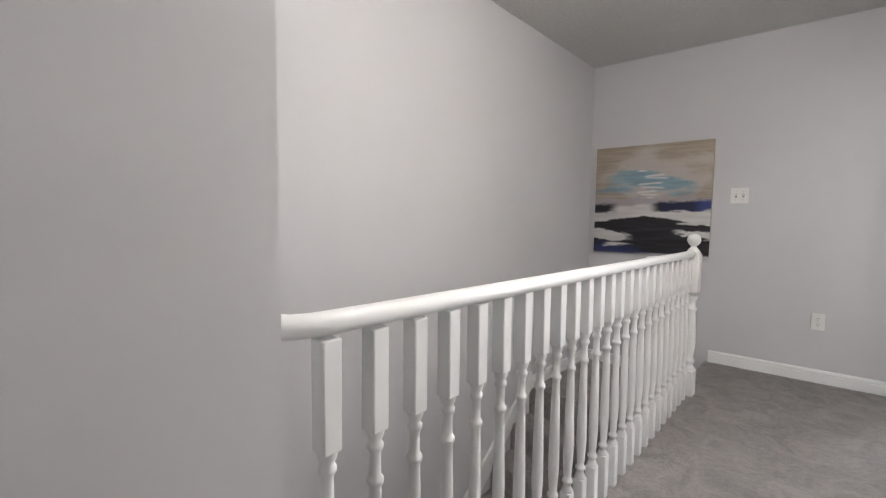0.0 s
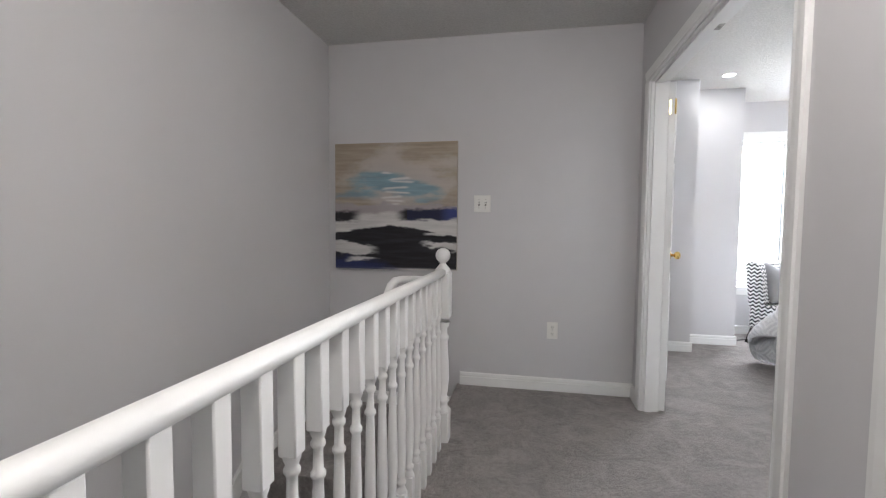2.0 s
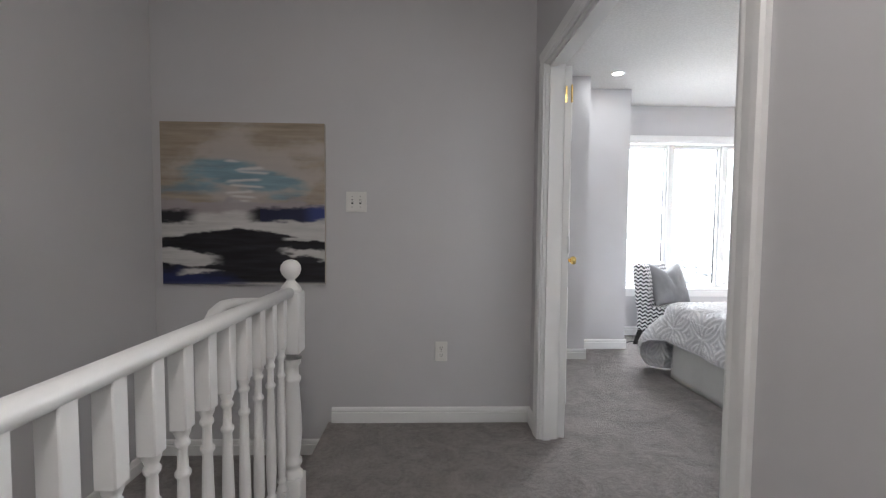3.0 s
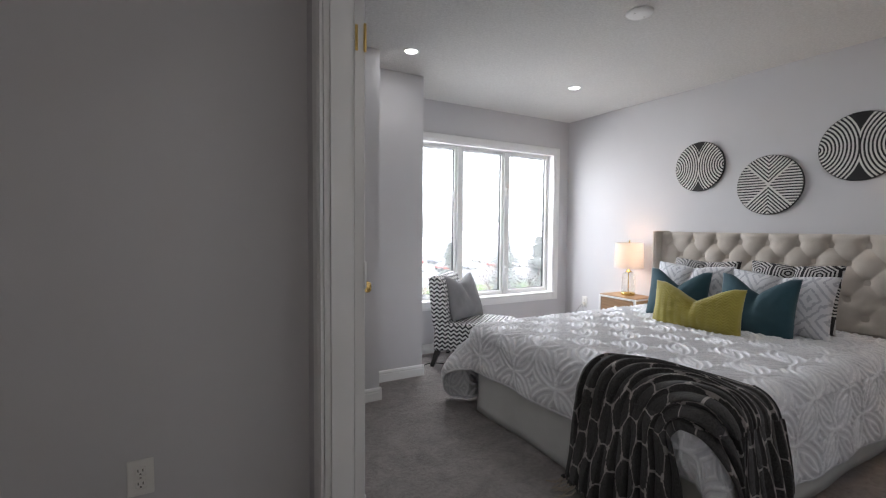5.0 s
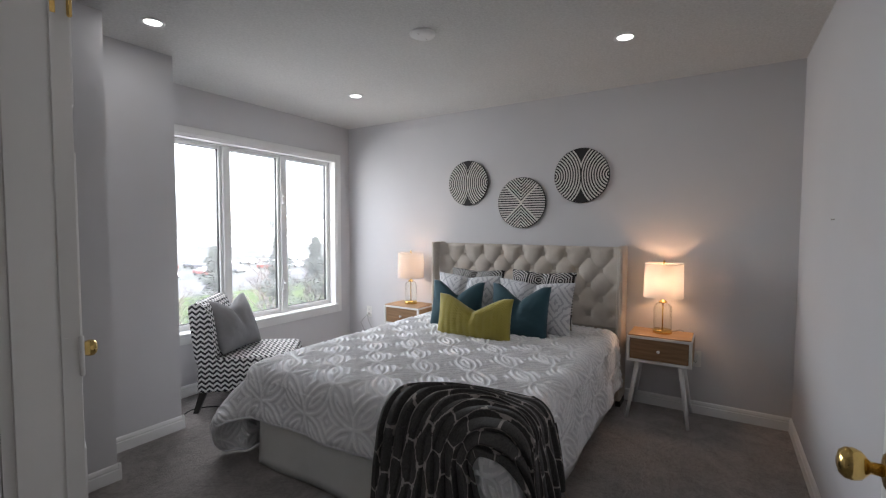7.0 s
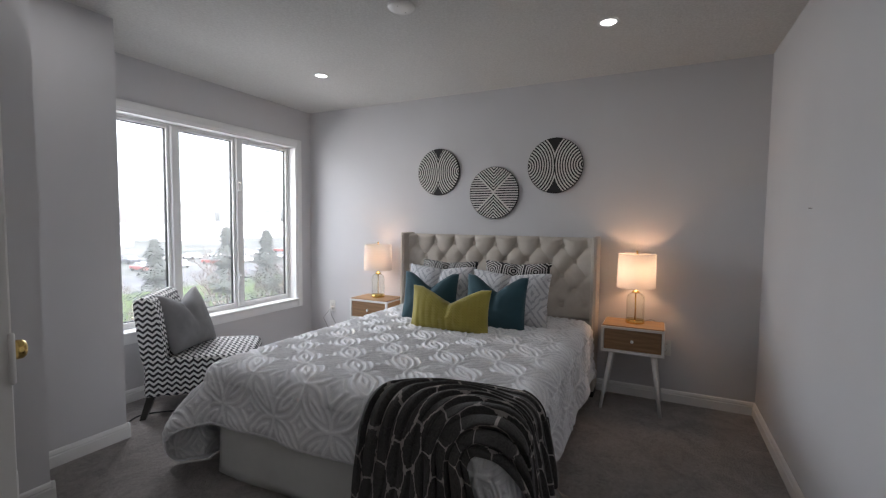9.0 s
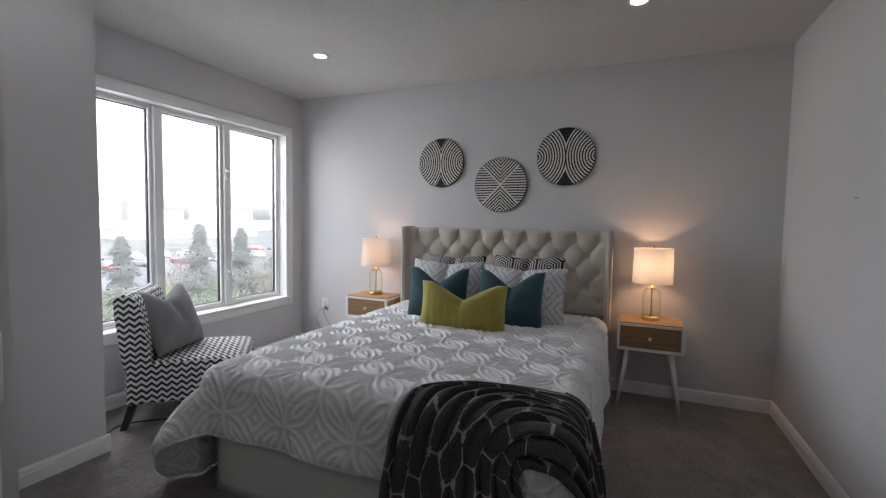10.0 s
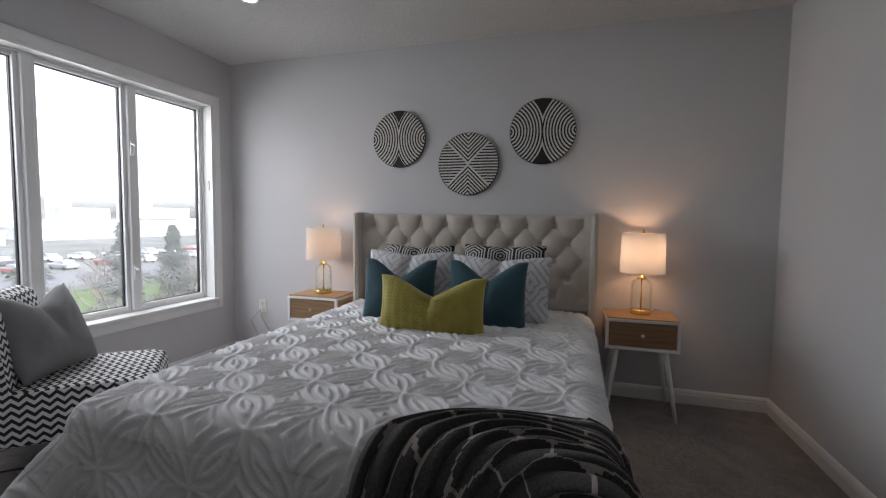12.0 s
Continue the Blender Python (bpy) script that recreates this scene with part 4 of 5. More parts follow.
def lattice(s, w):
    """True on the cream lines of a net of long uneven hexagons, which thicken where they meet."""
    p, h, k = 0.104, 0.110, 1.7
    s, w = s + 0.022 * noise.noise(Vector((s * 8, w * 8, 1))), w + 0.022 * noise.noise(Vector((s * 8, w * 8, 5)))
    s = s / k
    j0 = round(w / h)
    d = []
    for j in (j0 - 1, j0, j0 + 1):
        off = 0.5 * (j % 2)
        i0 = round(s / p - off)
        for i in (i0 - 1, i0, i0 + 1):
            d.append(math.hypot(s - (i + off) * p, w - j * h))
    d.sort()
    return d[1] - d[0] < 0.0046 or d[2] - d[0] < 0.016


for i in range(NU):
    for j in range(NV):
        f = bm.faces[i * NV + j]
        s = BAND * (i + 0.5) / NU
        w = (2 * (j + 0.5) / NV - 1) * 0.46
        if lattice(s, w):
            f.material_index = 1
bmesh.ops.recalc_face_normals(bm, faces=bm.faces[:])
th = thing("throw_blanket", "charcoal knitted throw with cream lattice, pleated over the bed foot", "blanket", pose(0, 0, 0))
ob = part("cloth", bm, [CHARCOAL, CREAM], th, "", True)
sol = ob.modifiers.new("thickness", "SOLIDIFY")
sol.thickness, sol.offset = 0.006, -1
rng = random.Random(4)
for k in range(34):
    v = rng.random()
    p = throw_point(0.003 if k < 30 else 0.997, v)
    d = Vector((-0.03, 0.02, 0)) if k < 30 else Vector((0.01, -0.03, 0))
    q = [p, p + d * rng.uniform(0.4, 1.0) + Vector((rng.uniform(-0.012, 0.012), rng.uniform(-0.012, 0.012), -0.02)), p + d * rng.uniform(1.2, 2.4) + Vector((rng.uniform(-0.02, 0.02), rng.uniform(-0.02, 0.02), -0.05))]
    for c in q:
        c.z = max(c.z, 0.006)
    part("tassel", tube(bmesh.new(), q, 0.0035, 5), FRINGE, th, "cream fringe tassel", True)
# ---- pillows ----
def pillow_bm(w, h, thick, chop=0.0, pinch=0.05, n=36, quilt=None):
    """A stuffed cushion with pointed corners; width along y, height along z, from z = 0."""
    bm = bmesh.new()
    for face in (1, -1):
        def f(u, v):
            a, b = 2 * u - 1, 2 * v - 1
            fat = (max(0.0, 1 - abs(a) ** 2.6) * max(0.0, 1 - abs(b) ** 2.6)) ** 0.55
            y = w / 2 * a * (1 - pinch * (1 - b * b))
            z = h / 2 * (1 + b * (1 - pinch * (1 - a * a)))
            x = face * thick / 2 * fat
            if chop:
                g = math.exp(-(a / 0.42) ** 2)
                s = max(0.0, (b + 0.35) / 1.35)
                z -= chop * (0.35 * g + 0.65 * max(0.0, 1 - abs(a) / 0.75)) * s ** 1.6
                x *= 1 - 0.5 * math.exp(-(a / 0.10) ** 2) * s
                x -= 0.02 * math.exp(-(a / 0.14) ** 2) * s
            x += face * (0.008 * noise.noise(Vector((a * 2.3, b * 2.3, face * 3 + w * 10))) + 0.004 * noise.noise(Vector((a * 6, b * 4, w * 7)))) * fat
            if quilt:
                x += face * quilt(y, z) * min(1.0, fat * 2)
            return Vector((-x, y, z))
        grid_mesh(bm, f, n, n)
    bmesh.ops.remove_doubles(bm, verts=bm.verts[:], dist=0.0004)
    bmesh.ops.recalc_face_normals(bm, faces=bm.faces[:])
    return bm


def place_pillow(name, label, material, x, y, z, w, h, thick, lean, turn=0, chop=0.0, quilt=None, n=36, group=""):
    e = thing(name, label, "pillow", pose(x, y, z, 0, lean, turn), group)
    part("cover", pillow_bm(w, h, thick, chop, quilt=quilt, n=n), material, e, "", True)
    bm = bmesh.new()
    pts = []
    for k in range(40):
        a = -1 + 2 * k / 39
        pts.append((0, w / 2 * a * 0.95, 0.004 + h * 0.025 * (1 - a * a)))
    part("piping", tube(bm, pts, 0.004, 6), material, e, "", True)
    return e


def cable(y, z):
    return 0.006 * abs(math.sin((z + 0.55 * abs(((y / 0.05) % 1.0) - 0.5) * 0.05 * 2) * math.pi / 0.018)) + 0.004 * abs(math.sin(y * math.pi / 0.05))


MUSTARD = surface("mustard_velvet", (0.30, 0.25, 0.035), (0.40, 0.34, 0.055), 0.75, scale=7, grain=500, bump=0.3, depth=0.001, sheen=0.4)
TEAL = surface("teal_cotton", (0.016, 0.055, 0.075), (0.024, 0.075, 0.098), 0.85, scale=7, grain=700, bump=0.3, depth=0.001, sheen=0.2)
GREY_LINEN = surface("grey_linen", (0.155, 0.155, 0.159), (0.21, 0.21, 0.214), 0.9, scale=6, grain=650, bump=0.4, depth=0.0014, sheen=0.1)


def sham_material():
    """White cotton printed with grey broken bands along nested diamonds."""
    m, nt, lk, bs = nodes_of("printed_sham_cotton")
    tc = nt.new("ShaderNodeTexCoord")
    sep = nt.new("ShaderNodeSeparateXYZ")
    lk.new(tc.outputs["Object"], sep.inputs[0])
    wob = noise_node(nt, lk, 22.0, 3.0)
    w = math_node(nt, lk, "MULTIPLY_ADD", wob.outputs[0], 0.03, -0.015)
    p = 0.19
    fy = math_node(nt, lk, "PINGPONG", math_node(nt, lk, "ADD", sep.outputs[1], w), p / 2)
    fz = math_node(nt, lk, "PINGPONG", math_node(nt, lk, "ADD", sep.outputs[2], w), p * 0.62)
    s = math_node(nt, lk, "SINE", math_node(nt, lk, "MULTIPLY", math_node(nt, lk, "ADD", fy, math_node(nt, lk, "MULTIPLY", fz, 0.8)), 2 * math.pi / 0.042))
    broken = noise_node(nt, lk, 60.0, 3.0)
    fac = math_node(nt, lk, "GREATER_THAN", math_node(nt, lk, "ADD", s, math_node(nt, lk, "MULTIPLY", broken.outputs[0], 2.6)), 1.75)
    two_tone(nt, lk, bs, fac, (0.64, 0.64, 0.66), (0.43, 0.44, 0.47))
    bs.inputs["Roughness"].default_value = 0.9
    bumped(nt, lk, bs, noise_node(nt, lk, 500, 2.0).outputs[0], 0.4, 0.002)
    return m


def hexagon_material():
    """Nested black and white hexagon rings."""
    m, nt, lk, bs = nodes_of("hexagon_print_cotton")
    tc = nt.new("ShaderNodeTexCoord")
    sep = nt.new("ShaderNodeSeparateXYZ")
    lk.new(tc.outputs["Object"], sep.inputs[0])
    y, z = sep.outputs[1], sep.outputs[2]
    a, b = 0.10, 0.10 * 0.866

    def hexd(oy, oz):
        py = math_node(nt, lk, "ABSOLUTE", math_node(nt, lk, "SUBTRACT", math_node(nt, lk, "FLOORED_MODULO", math_node(nt, lk, "ADD", y, oy), 2 * b), b))
        pz = math_node(nt, lk, "ABSOLUTE", math_node(nt, lk, "SUBTRACT", math_node(nt, lk, "FLOORED_MODULO", math_node(nt, lk, "ADD", z, oz), 2 * a * 1.5 / 1.0), a * 1.5))
        lean = math_node(nt, lk, "ADD", math_node(nt, lk, "MULTIPLY", py, 0.5), math_node(nt, lk, "MULTIPLY", pz, 0.866))
        return math_node(nt, lk, "MAXIMUM", py, lean)
    d = math_node(nt, lk, "MINIMUM", hexd(0.5, 0.53), hexd(0.5 + b, 0.53 + a * 1.5))
    fac = math_node(nt, lk, "GREATER_THAN", math_node(nt, lk, "SINE", math_node(nt, lk, "MULTIPLY", d, 2 * math.pi / 0.0175)), 0.0)
    two_tone(nt, lk, bs, fac, (0.02, 0.02, 0.022), (0.52, 0.51, 0.50))
    bs.inputs["Roughness"].default_value = 0.9
    bumped(nt, lk, bs, noise_node(nt, lk, 700, 2.0).outputs[0], 0.3, 0.001)
    return m


SHAM, HEXA = sham_material(), hexagon_material()
place_pillow("throw_pillow", "mustard velvet lumbar pillow with quilted cables and a chopped top", MUSTARD, 3.205, 6.757, 0.570, 0.575, 0.305, 0.14, 10, 2, 0.10, cable, 120)
place_pillow("throw_pillow", "square teal cotton pillow with a chopped top", TEAL, 3.41, 6.512, 0.572, 0.445, 0.38, 0.13, 13, 0, 0.105, group="teal pillows")
place_pillow("throw_pillow", "square teal cotton pillow with a chopped top", TEAL, 3.42, 7.025, 0.578, 0.435, 0.365, 0.13, 13, 6, 0.105, group="teal pillows")
place_pillow("pillow", "white sham pillow with grey broken diamond print", SHAM, 3.57, 6.475, 0.578, 0.60, 0.395, 0.17, 16, -2, 0.02, group="sham pillows")
place_pillow("pillow", "white sham pillow with grey broken diamond print", SHAM, 3.57, 7.03, 0.578, 0.56, 0.41, 0.17, 16, 3, 0.02, group="sham pillows")
place_pillow("pillow", "black and white hexagon print pillow against the headboard", HEXA, 3.75, 6.475, 0.578, 0.52, 0.45, 0.15, 14, 0, 0.01, group="hexagon pillows")
place_pillow("pillow", "black and white hexagon print pillow against the headboard", HEXA, 3.75, 7.05, 0.578, 0.50, 0.435, 0.15, 14, 0, 0.01, group="hexagon pillows")

# ---- nightstands and lamps ----
OAK = surface("honey_oak", (0.36, 0.22, 0.11), (0.46, 0.30, 0.16), 0.5, scale=5, grain=60, bump=0.12, depth=0.0008, stretch=(6, 1, 12))
WALNUT = surface("warm_walnut_drawer", (0.22, 0.125, 0.06), (0.32, 0.19, 0.10), 0.5, scale=5, grain=60, bump=0.12, depth=0.0008, stretch=(6, 1, 12))
SATIN = surface("satin_white_lacquer", (0.76, 0.76, 0.75), (0.81, 0.81, 0.80), 0.35, scale=6, grain=150, bump=0.03)


def nightstand(y0, label):
    """Front looks along -x; local origin at the middle of its foot print."""
    e = thing("nightstand", label, "nightstand", pose(4.01, y0, 0), group="nightstands beside the bed")
    w, d, z0, z1 = 0.205, 0.145, 0.405, 0.588
    bm = box(-d, d, -w, -w + 0.018, z0, z1, 0.002)
    boxed(bm, -d, d, w - 0.018, w, z0, z1, 0.002)
    boxed(bm, -d, d, -w + 0.018, w - 0.018, z0, z0 + 0.018, 0.002)
    boxed(bm, -d, d, -w + 0.018, w - 0.018, z1 - 0.016, z1, 0.002)
    boxed(bm, d - 0.01, d, -w + 0.018, w - 0.018, z0 + 0.018, z1 - 0.016)
    part("body", bm, SATIN, e, "white lacquered case")
    part("top", box(-d + 0.006, d, -w + 0.006, w - 0.006, z1 + 0.0005, z1 + 0.009, 0.003), OAK, e, "honey oak top")
    for s in (-1, 1):
        part("side_panel", box(-d + 0.016, d - 0.01, s * w - 0.0015, s * w + 0.0015, z0 + 0.016, z1 - 0.014), OAK, e, "oak side panel")
    dr = part("drawer", box(-d + 0.006, -d + 0.022, -w + 0.021, w - 0.021, z0 + 0.021, z1 - 0.019, 0.002), WALNUT, e, "walnut drawer front")
    part("knob", lathe(bmesh.new(), [(0.005, 0.0), (0.005, 0.010), (0.010, 0.014), (0.011, 0.020), (0.007, 0.025), (0.001, 0.026)], 18, pose(-d + 0.006, 0, (z0 + z1) / 2, 0, -90, 0)), SATIN, dr, "round white knob", True)
    for sx in (-1, 1):
        for sy in (-1, 1):
            top = Vector((sx * (d - 0.045), sy * (w - 0.07), z0))
            foot = Vector((sx * (d + 0.018), sy * (w - 0.012), 0.0))
            bm = bmesh.new()
            rings = []
            for t, r in ((0, 0.017), (0.5, 0.0145), (1.0, 0.0105)):
                q = top.lerp(foot, t)
                rings.append([bm.verts.new((q.x + r * math.cos(k * math.pi / 6), q.y + r * math.sin(k * math.pi / 6), q.z)) for k in range(12)])
            for a, b in zip(rings, rings[1:]):
                for k in range(12):
                    bm.faces.new((a[k], b[k], b[(k + 1) % 12], a[(k + 1) % 12]))
            bm.faces.new(rings[0])
            bm.faces.new(list(reversed(rings[-1])))
            bmesh.ops.recalc_face_normals(bm, faces=bm.faces[:])
            part("leg", bm, SATIN, e, "splayed white tapered leg", True)
    return e


nightstand(5.653, "white nightstand with oak top and walnut drawer")
nightstand(7.885, "white nightstand with oak top and walnut drawer")


def shade_material():
    m, nt, lk, bs = nodes_of("linen_lamp_shade")
    out = nt["Material Output"]
    tr = nt.new("ShaderNodeBsdfTranslucent")
    tr.inputs[0].default_value = (0.40, 0.42, 0.45, 1)
    df = nt.new("ShaderNodeBsdfDiffuse")
    df.inputs[0].default_value = (0.78, 0.75, 0.72, 1)
    bump = nt.new("ShaderNodeBump")
    bump.inputs["Strength"].default_value, bump.inputs["Distance"].default_value = 0.3, 0.001
    lk.new(noise_node(nt, lk, 500, 2.0, stretch=(1, 1, 4)).outputs[0], bump.inputs["Height"])
    lk.new(bump.outputs[0], df.inputs["Normal"])
    mx = nt.new("ShaderNodeMixShader")
    mx.inputs[0].default_value = 0.5
    lk.new(df.outputs[0], mx.inputs[1])
    lk.new(tr.outputs[0], mx.inputs[2])
    lk.new(mx.outputs[0], out.inputs[0])
    return m


SHADE = shade_material()
CORD = surface("clear_grey_cord", (0.20, 0.19, 0.18), (0.28, 0.27, 0.26), 0.5, scale=20)
BLACK_CORD = surface("black_cord", (0.012, 0.012, 0.012), (0.02, 0.02, 0.02), 0.5, scale=20)


def table_lamp(x, y, z, watts):
    e = thing("table_lamp", "lit glass table lamp with brass base and white drum shade", "table lamp", pose(x, y, z), group="bedside lamps")
    part("base", lathe(bmesh.new(), [(0.061, 0.0), (0.063, 0.004), (0.063, 0.022), (0.059, 0.028), (0.012, 0.030)], 36), BRASS, e, "brass lamp base", True)
    g = part("glass_body", lathe(bmesh.new(), [(0.059, 0.028), (0.061, 0.034), (0.061, 0.172), (0.057, 0.196), (0.044, 0.213), (0.026, 0.221)], 36, cap=False), CLEAR_GLASS, e, "clear glass lamp body", True)
    g.visible_shadow = False
    part("rod", lathe(bmesh.new(), [(0.0045, 0.028), (0.0045, 0.225)], 12), BRASS, e, "brass rod", True)
    part("collar", lathe(bmesh.new(), [(0.027, 0.220), (0.028, 0.226), (0.020, 0.234), (0.012, 0.238), (0.012, 0.262), (0.008, 0.268)], 24), BRASS, e, "brass collar", True)
    bm = lathe(bmesh.new(), [(0.130, 0.258), (0.1245, 0.500)], 56, cap=False)
    s = part("shade", bm, SHADE, e, "white drum shade", True)
    for zz, r in ((0.258, 0.1305), (0.497, 0.125)):
        part("shade_rim", lathe(bmesh.new(), [(r, zz), (r + 0.0012, zz + 0.0015), (r, zz + 0.003)], 56, cap=False), SHADE, s, "", True)
    part("harp", tube(bmesh.new(), [(0, -0.02, 0.262), (0, -0.045, 0.32), (0, -0.05, 0.40), (0, -0.03, 0.48), (0, 0, 0.503), (0, 0.03, 0.48), (0, 0.05, 0.40), (0, 0.045, 0.32), (0, 0.02, 0.262)], 0.0018, 6), BRASS, e, "", True)
    part("finial", lathe(bmesh.new(), [(0.006, 0.500), (0.007, 0.506), (0.004, 0.510), (0.008, 0.516), (0.005, 0.522), (0.001, 0.524)], 14), BRASS, e, "brass finial", True)
    lamp = new("bulb_light", bpy.data.lights.new("bulb_light", "POINT"))
    lamp.data.energy, lamp.data.color, lamp.data.shadow_soft_size = watts, (1.0, 0.56, 0.29), 0.028
    lamp.parent = e
    lamp.location = (0, 0, 0.385)
    return e


table_lamp(4.03, 5.647, 0.5975, LAMP_WATTS)
table_lamp(4.03, 7.885, 0.5975, LAMP_WATTS * 0.55)
o = wall_plate("wall_outlet", "white wall outlet with two plugged cords", "outlet", pose(EAST, 8.575, 0.42, 0, 0, -90), False, True)
part("plug", box(-0.012, 0.012, -0.035, -0.008, -0.035, -0.008, 0.004), PLATE, o, "white plug")
o2 = wall_plate("wall_outlet", "white wall outlet low beside the nightstand", "outlet", pose(EAST, 5.44, 0.40, 0, 0, -90), False, True)
part("plug", box(-0.012, 0.012, -0.045, -0.008, 0.008, 0.034, 0.004), PLATE, o2, "white plug")
part("plug_cord", tube(bmesh.new(), [(0.0, -0.045, 0.021), (-0.03, -0.05, 0.02), (-0.06, -0.04, 0.03), (-0.10, -0.03, 0.0)], 0.003, 6), PLATE, o2, "white cord", True)
for name, pts in (("lamp_cord", [(4.165, 8.575, 0.395), (4.15, 8.55, 0.33), (4.175, 8.50, 0.22), (4.18, 8.46, 0.10), (4.17, 8.35, 0.02), (4.17, 8.2, 0.01)]),
                  ("lamp_cord", [(4.165, 8.585, 0.385), (4.14, 8.65, 0.30), (4.17, 8.62, 0.2), (4.18, 8.58, 0.1), (4.18, 8.5, 0.012), (4.18, 8.3, 0.008)]),
                  ("lamp_cord", [(4.085, 5.60, 0.602), (4.11, 5.57, 0.604), (4.13, 5.545, 0.612), (4.15, 5.52, 0.602), (4.165, 5.505, 0.56), (4.18, 5.47, 0.44)]),
                  ("lamp_cord", [(4.0, 8.10, 0.40), (4.05, 8.13, 0.30), (4.08, 8.16, 0.18), (4.10, 8.2, 0.05), (4.14, 8.25, 0.008)])):
    tagged(link(name, tube(bmesh.new(), pts, 0.0028, 6), CORD, None, "", True), "thin grey lamp cord beside the nightstand", "cord")
pts = [(2.02 + 0.03 * k + 0.10, 8.42 + 0.14 * math.sin(k * 0.28 + 0.4), 0.006) for k in range(-1, 14)]
tagged(link("floor_cord", tube(bmesh.new(), pts, 0.0045, 6), BLACK_CORD, None, "", True), "black cord lying on the carpet under the chair", "cord")


nail = thing("nail", "small bare steel nail in the bedroom wall", "nail", pose(3.17, SOUTH, 1.393))
part("shank", lathe(bmesh.new(), [(0.0022, 0.0), (0.0022, 0.012)], 8, pose(0, 0, 0, -90)), STEEL, nail)
part("head", lathe(bmesh.new(), [(0.004, 0.012), (0.004, 0.0135)], 10, pose(0, 0, 0, -90)), STEEL, nail)


# ---- slipper chair ----
def chevron_material():
    m, nt, lk, bs = nodes_of("chevron_upholstery")
    uv = nt.new("ShaderNodeUVMap")
    uv.uv_map = "weave"
    sep = nt.new("ShaderNodeSeparateXYZ")
    lk.new(uv.outputs[0], sep.inputs[0])
    wob = noise_node(nt, lk, 18.0, 2.0)
    w = math_node(nt, lk, "MULTIPLY_ADD", wob.outputs[0], 0.006, -0.003)
    zig = math_node(nt, lk, "PINGPONG", sep.outputs[0], 0.026)
    v = math_node(nt, lk, "ADD", math_node(nt, lk, "ADD", sep.outputs[1], math_node(nt, lk, "MULTIPLY", zig, 0.85)), w)
    fac = math_node(nt, lk, "GREATER_THAN", math_node(nt, lk, "SINE", math_node(nt, lk, "MULTIPLY", v, 2 * math.pi / 0.036)), 0.0)
    two_tone(nt, lk, bs, fac, (0.025, 0.025, 0.028), (0.66, 0.66, 0.65))
    bs.inputs["Roughness"].default_value = 0.9
    bumped(nt, lk, bs, noise_node(nt, lk, 600, 2.0).outputs[0], 0.35, 0.0012)
    return m


CHEVRON = chevron_material()
BLACK_WOOD = surface("black_stained_wood", (0.012, 0.010, 0.010), (0.025, 0.022, 0.02), 0.4, scale=12, grain=80)


def wrap(ob):
    """Lay the cloth's pattern on each face by the way it looks."""
    me = ob.data
    uv = me.uv_layers.new(name="weave")
    for f in me.polygons:
        n = f.normal
        k = max(range(3), key=lambda i: abs(n[i]) * (1.0 if i != 2 else 1.05))
        for li in f.loop_indices:
            c = me.vertices[me.loops[li].vertex_index].co
            uv.data[li].uv = ((c.y, c.x) if k == 2 else (c.x, c.z) if k == 1 else (c.y, c.z))


def slipper_chair(m):
    """Faces +x; origin on the floor under the middle of its back edge."""
    e = thing("slipper_chair", "armless slipper chair in black and white chevron cloth on black legs", "chair", m)
    w = 0.265

    def side_outline():
        seat = [(0.02, 0.155), (0.66, 0.155), (0.675, 0.17), (0.675, 0.355), (0.66, 0.385), (0.62, 0.40), (0.40, 0.405), (0.06, 0.395), (0.025, 0.375)]
        return seat
    bm = bmesh.new()
    prism(bm, [(x, -w, z) for x, z in side_outline()], (0, 2 * w, 0))
    es = [ed for ed in bm.edges]
    bmesh.ops.bevel(bm, geom=es, offset=0.016, segments=3, affect="EDGES", profile=0.6)
    bmesh.ops.recalc_face_normals(bm, faces=bm.faces[:])
    s = part("seat", bm, CHEVRON, e, "deep chevron upholstered seat", True)
    wrap(s)
    bm = bmesh.new()
    back = [(0.02, 0.36), (0.15, 0.385), (0.135, 0.55), (0.110, 0.70), (0.085, 0.775), (0.055, 0.80), (0.015, 0.805), (-0.02, 0.79), (-0.03, 0.765), (-0.02, 0.65), (0.005, 0.42)]
    prism(bm, [(x, -w, z) for x, z in back], (0, 2 * w, 0))
    bmesh.ops.bevel(bm, geom=bm.edges[:], offset=0.012, segments=3, affect="EDGES", profile=0.6)
    bmesh.ops.recalc_face_normals(bm, faces=bm.faces[:])
    b = part("backrest", bm, CHEVRON, e, "curved chevron backrest", True)
    wrap(b)
    for x, y, dx in ((0.055, -w + 0.04, -0.055), (0.055, w - 0.04, -0.055), (0.61, -w + 0.04, 0.0), (0.61, w - 0.04, 0.0)):
        bm = bmesh.new()
        rings = []
        for t, r in ((0, 0.024), (1, 0.017)):
            q = Vector((x + dx * t, y, 0.157 * (1 - t)))
            rings.append([bm.verts.new(q + Vector((a * r, c * r, 0))) for a, c in ((-1, -1), (1, -1), (1, 1), (-1, 1))])
        for k in range(4):
            bm.faces.new((rings[0][k], rings[1][k], rings[1][(k + 1) % 4], rings[0][(k + 1) % 4]))
        bm.faces.new(rings[0])
        bm.faces.new(rings[1])
        bmesh.ops.recalc_face_normals(bm, faces=bm.faces[:])
        part("leg", bm, BLACK_WOOD, e, "black wooden leg")
    return e


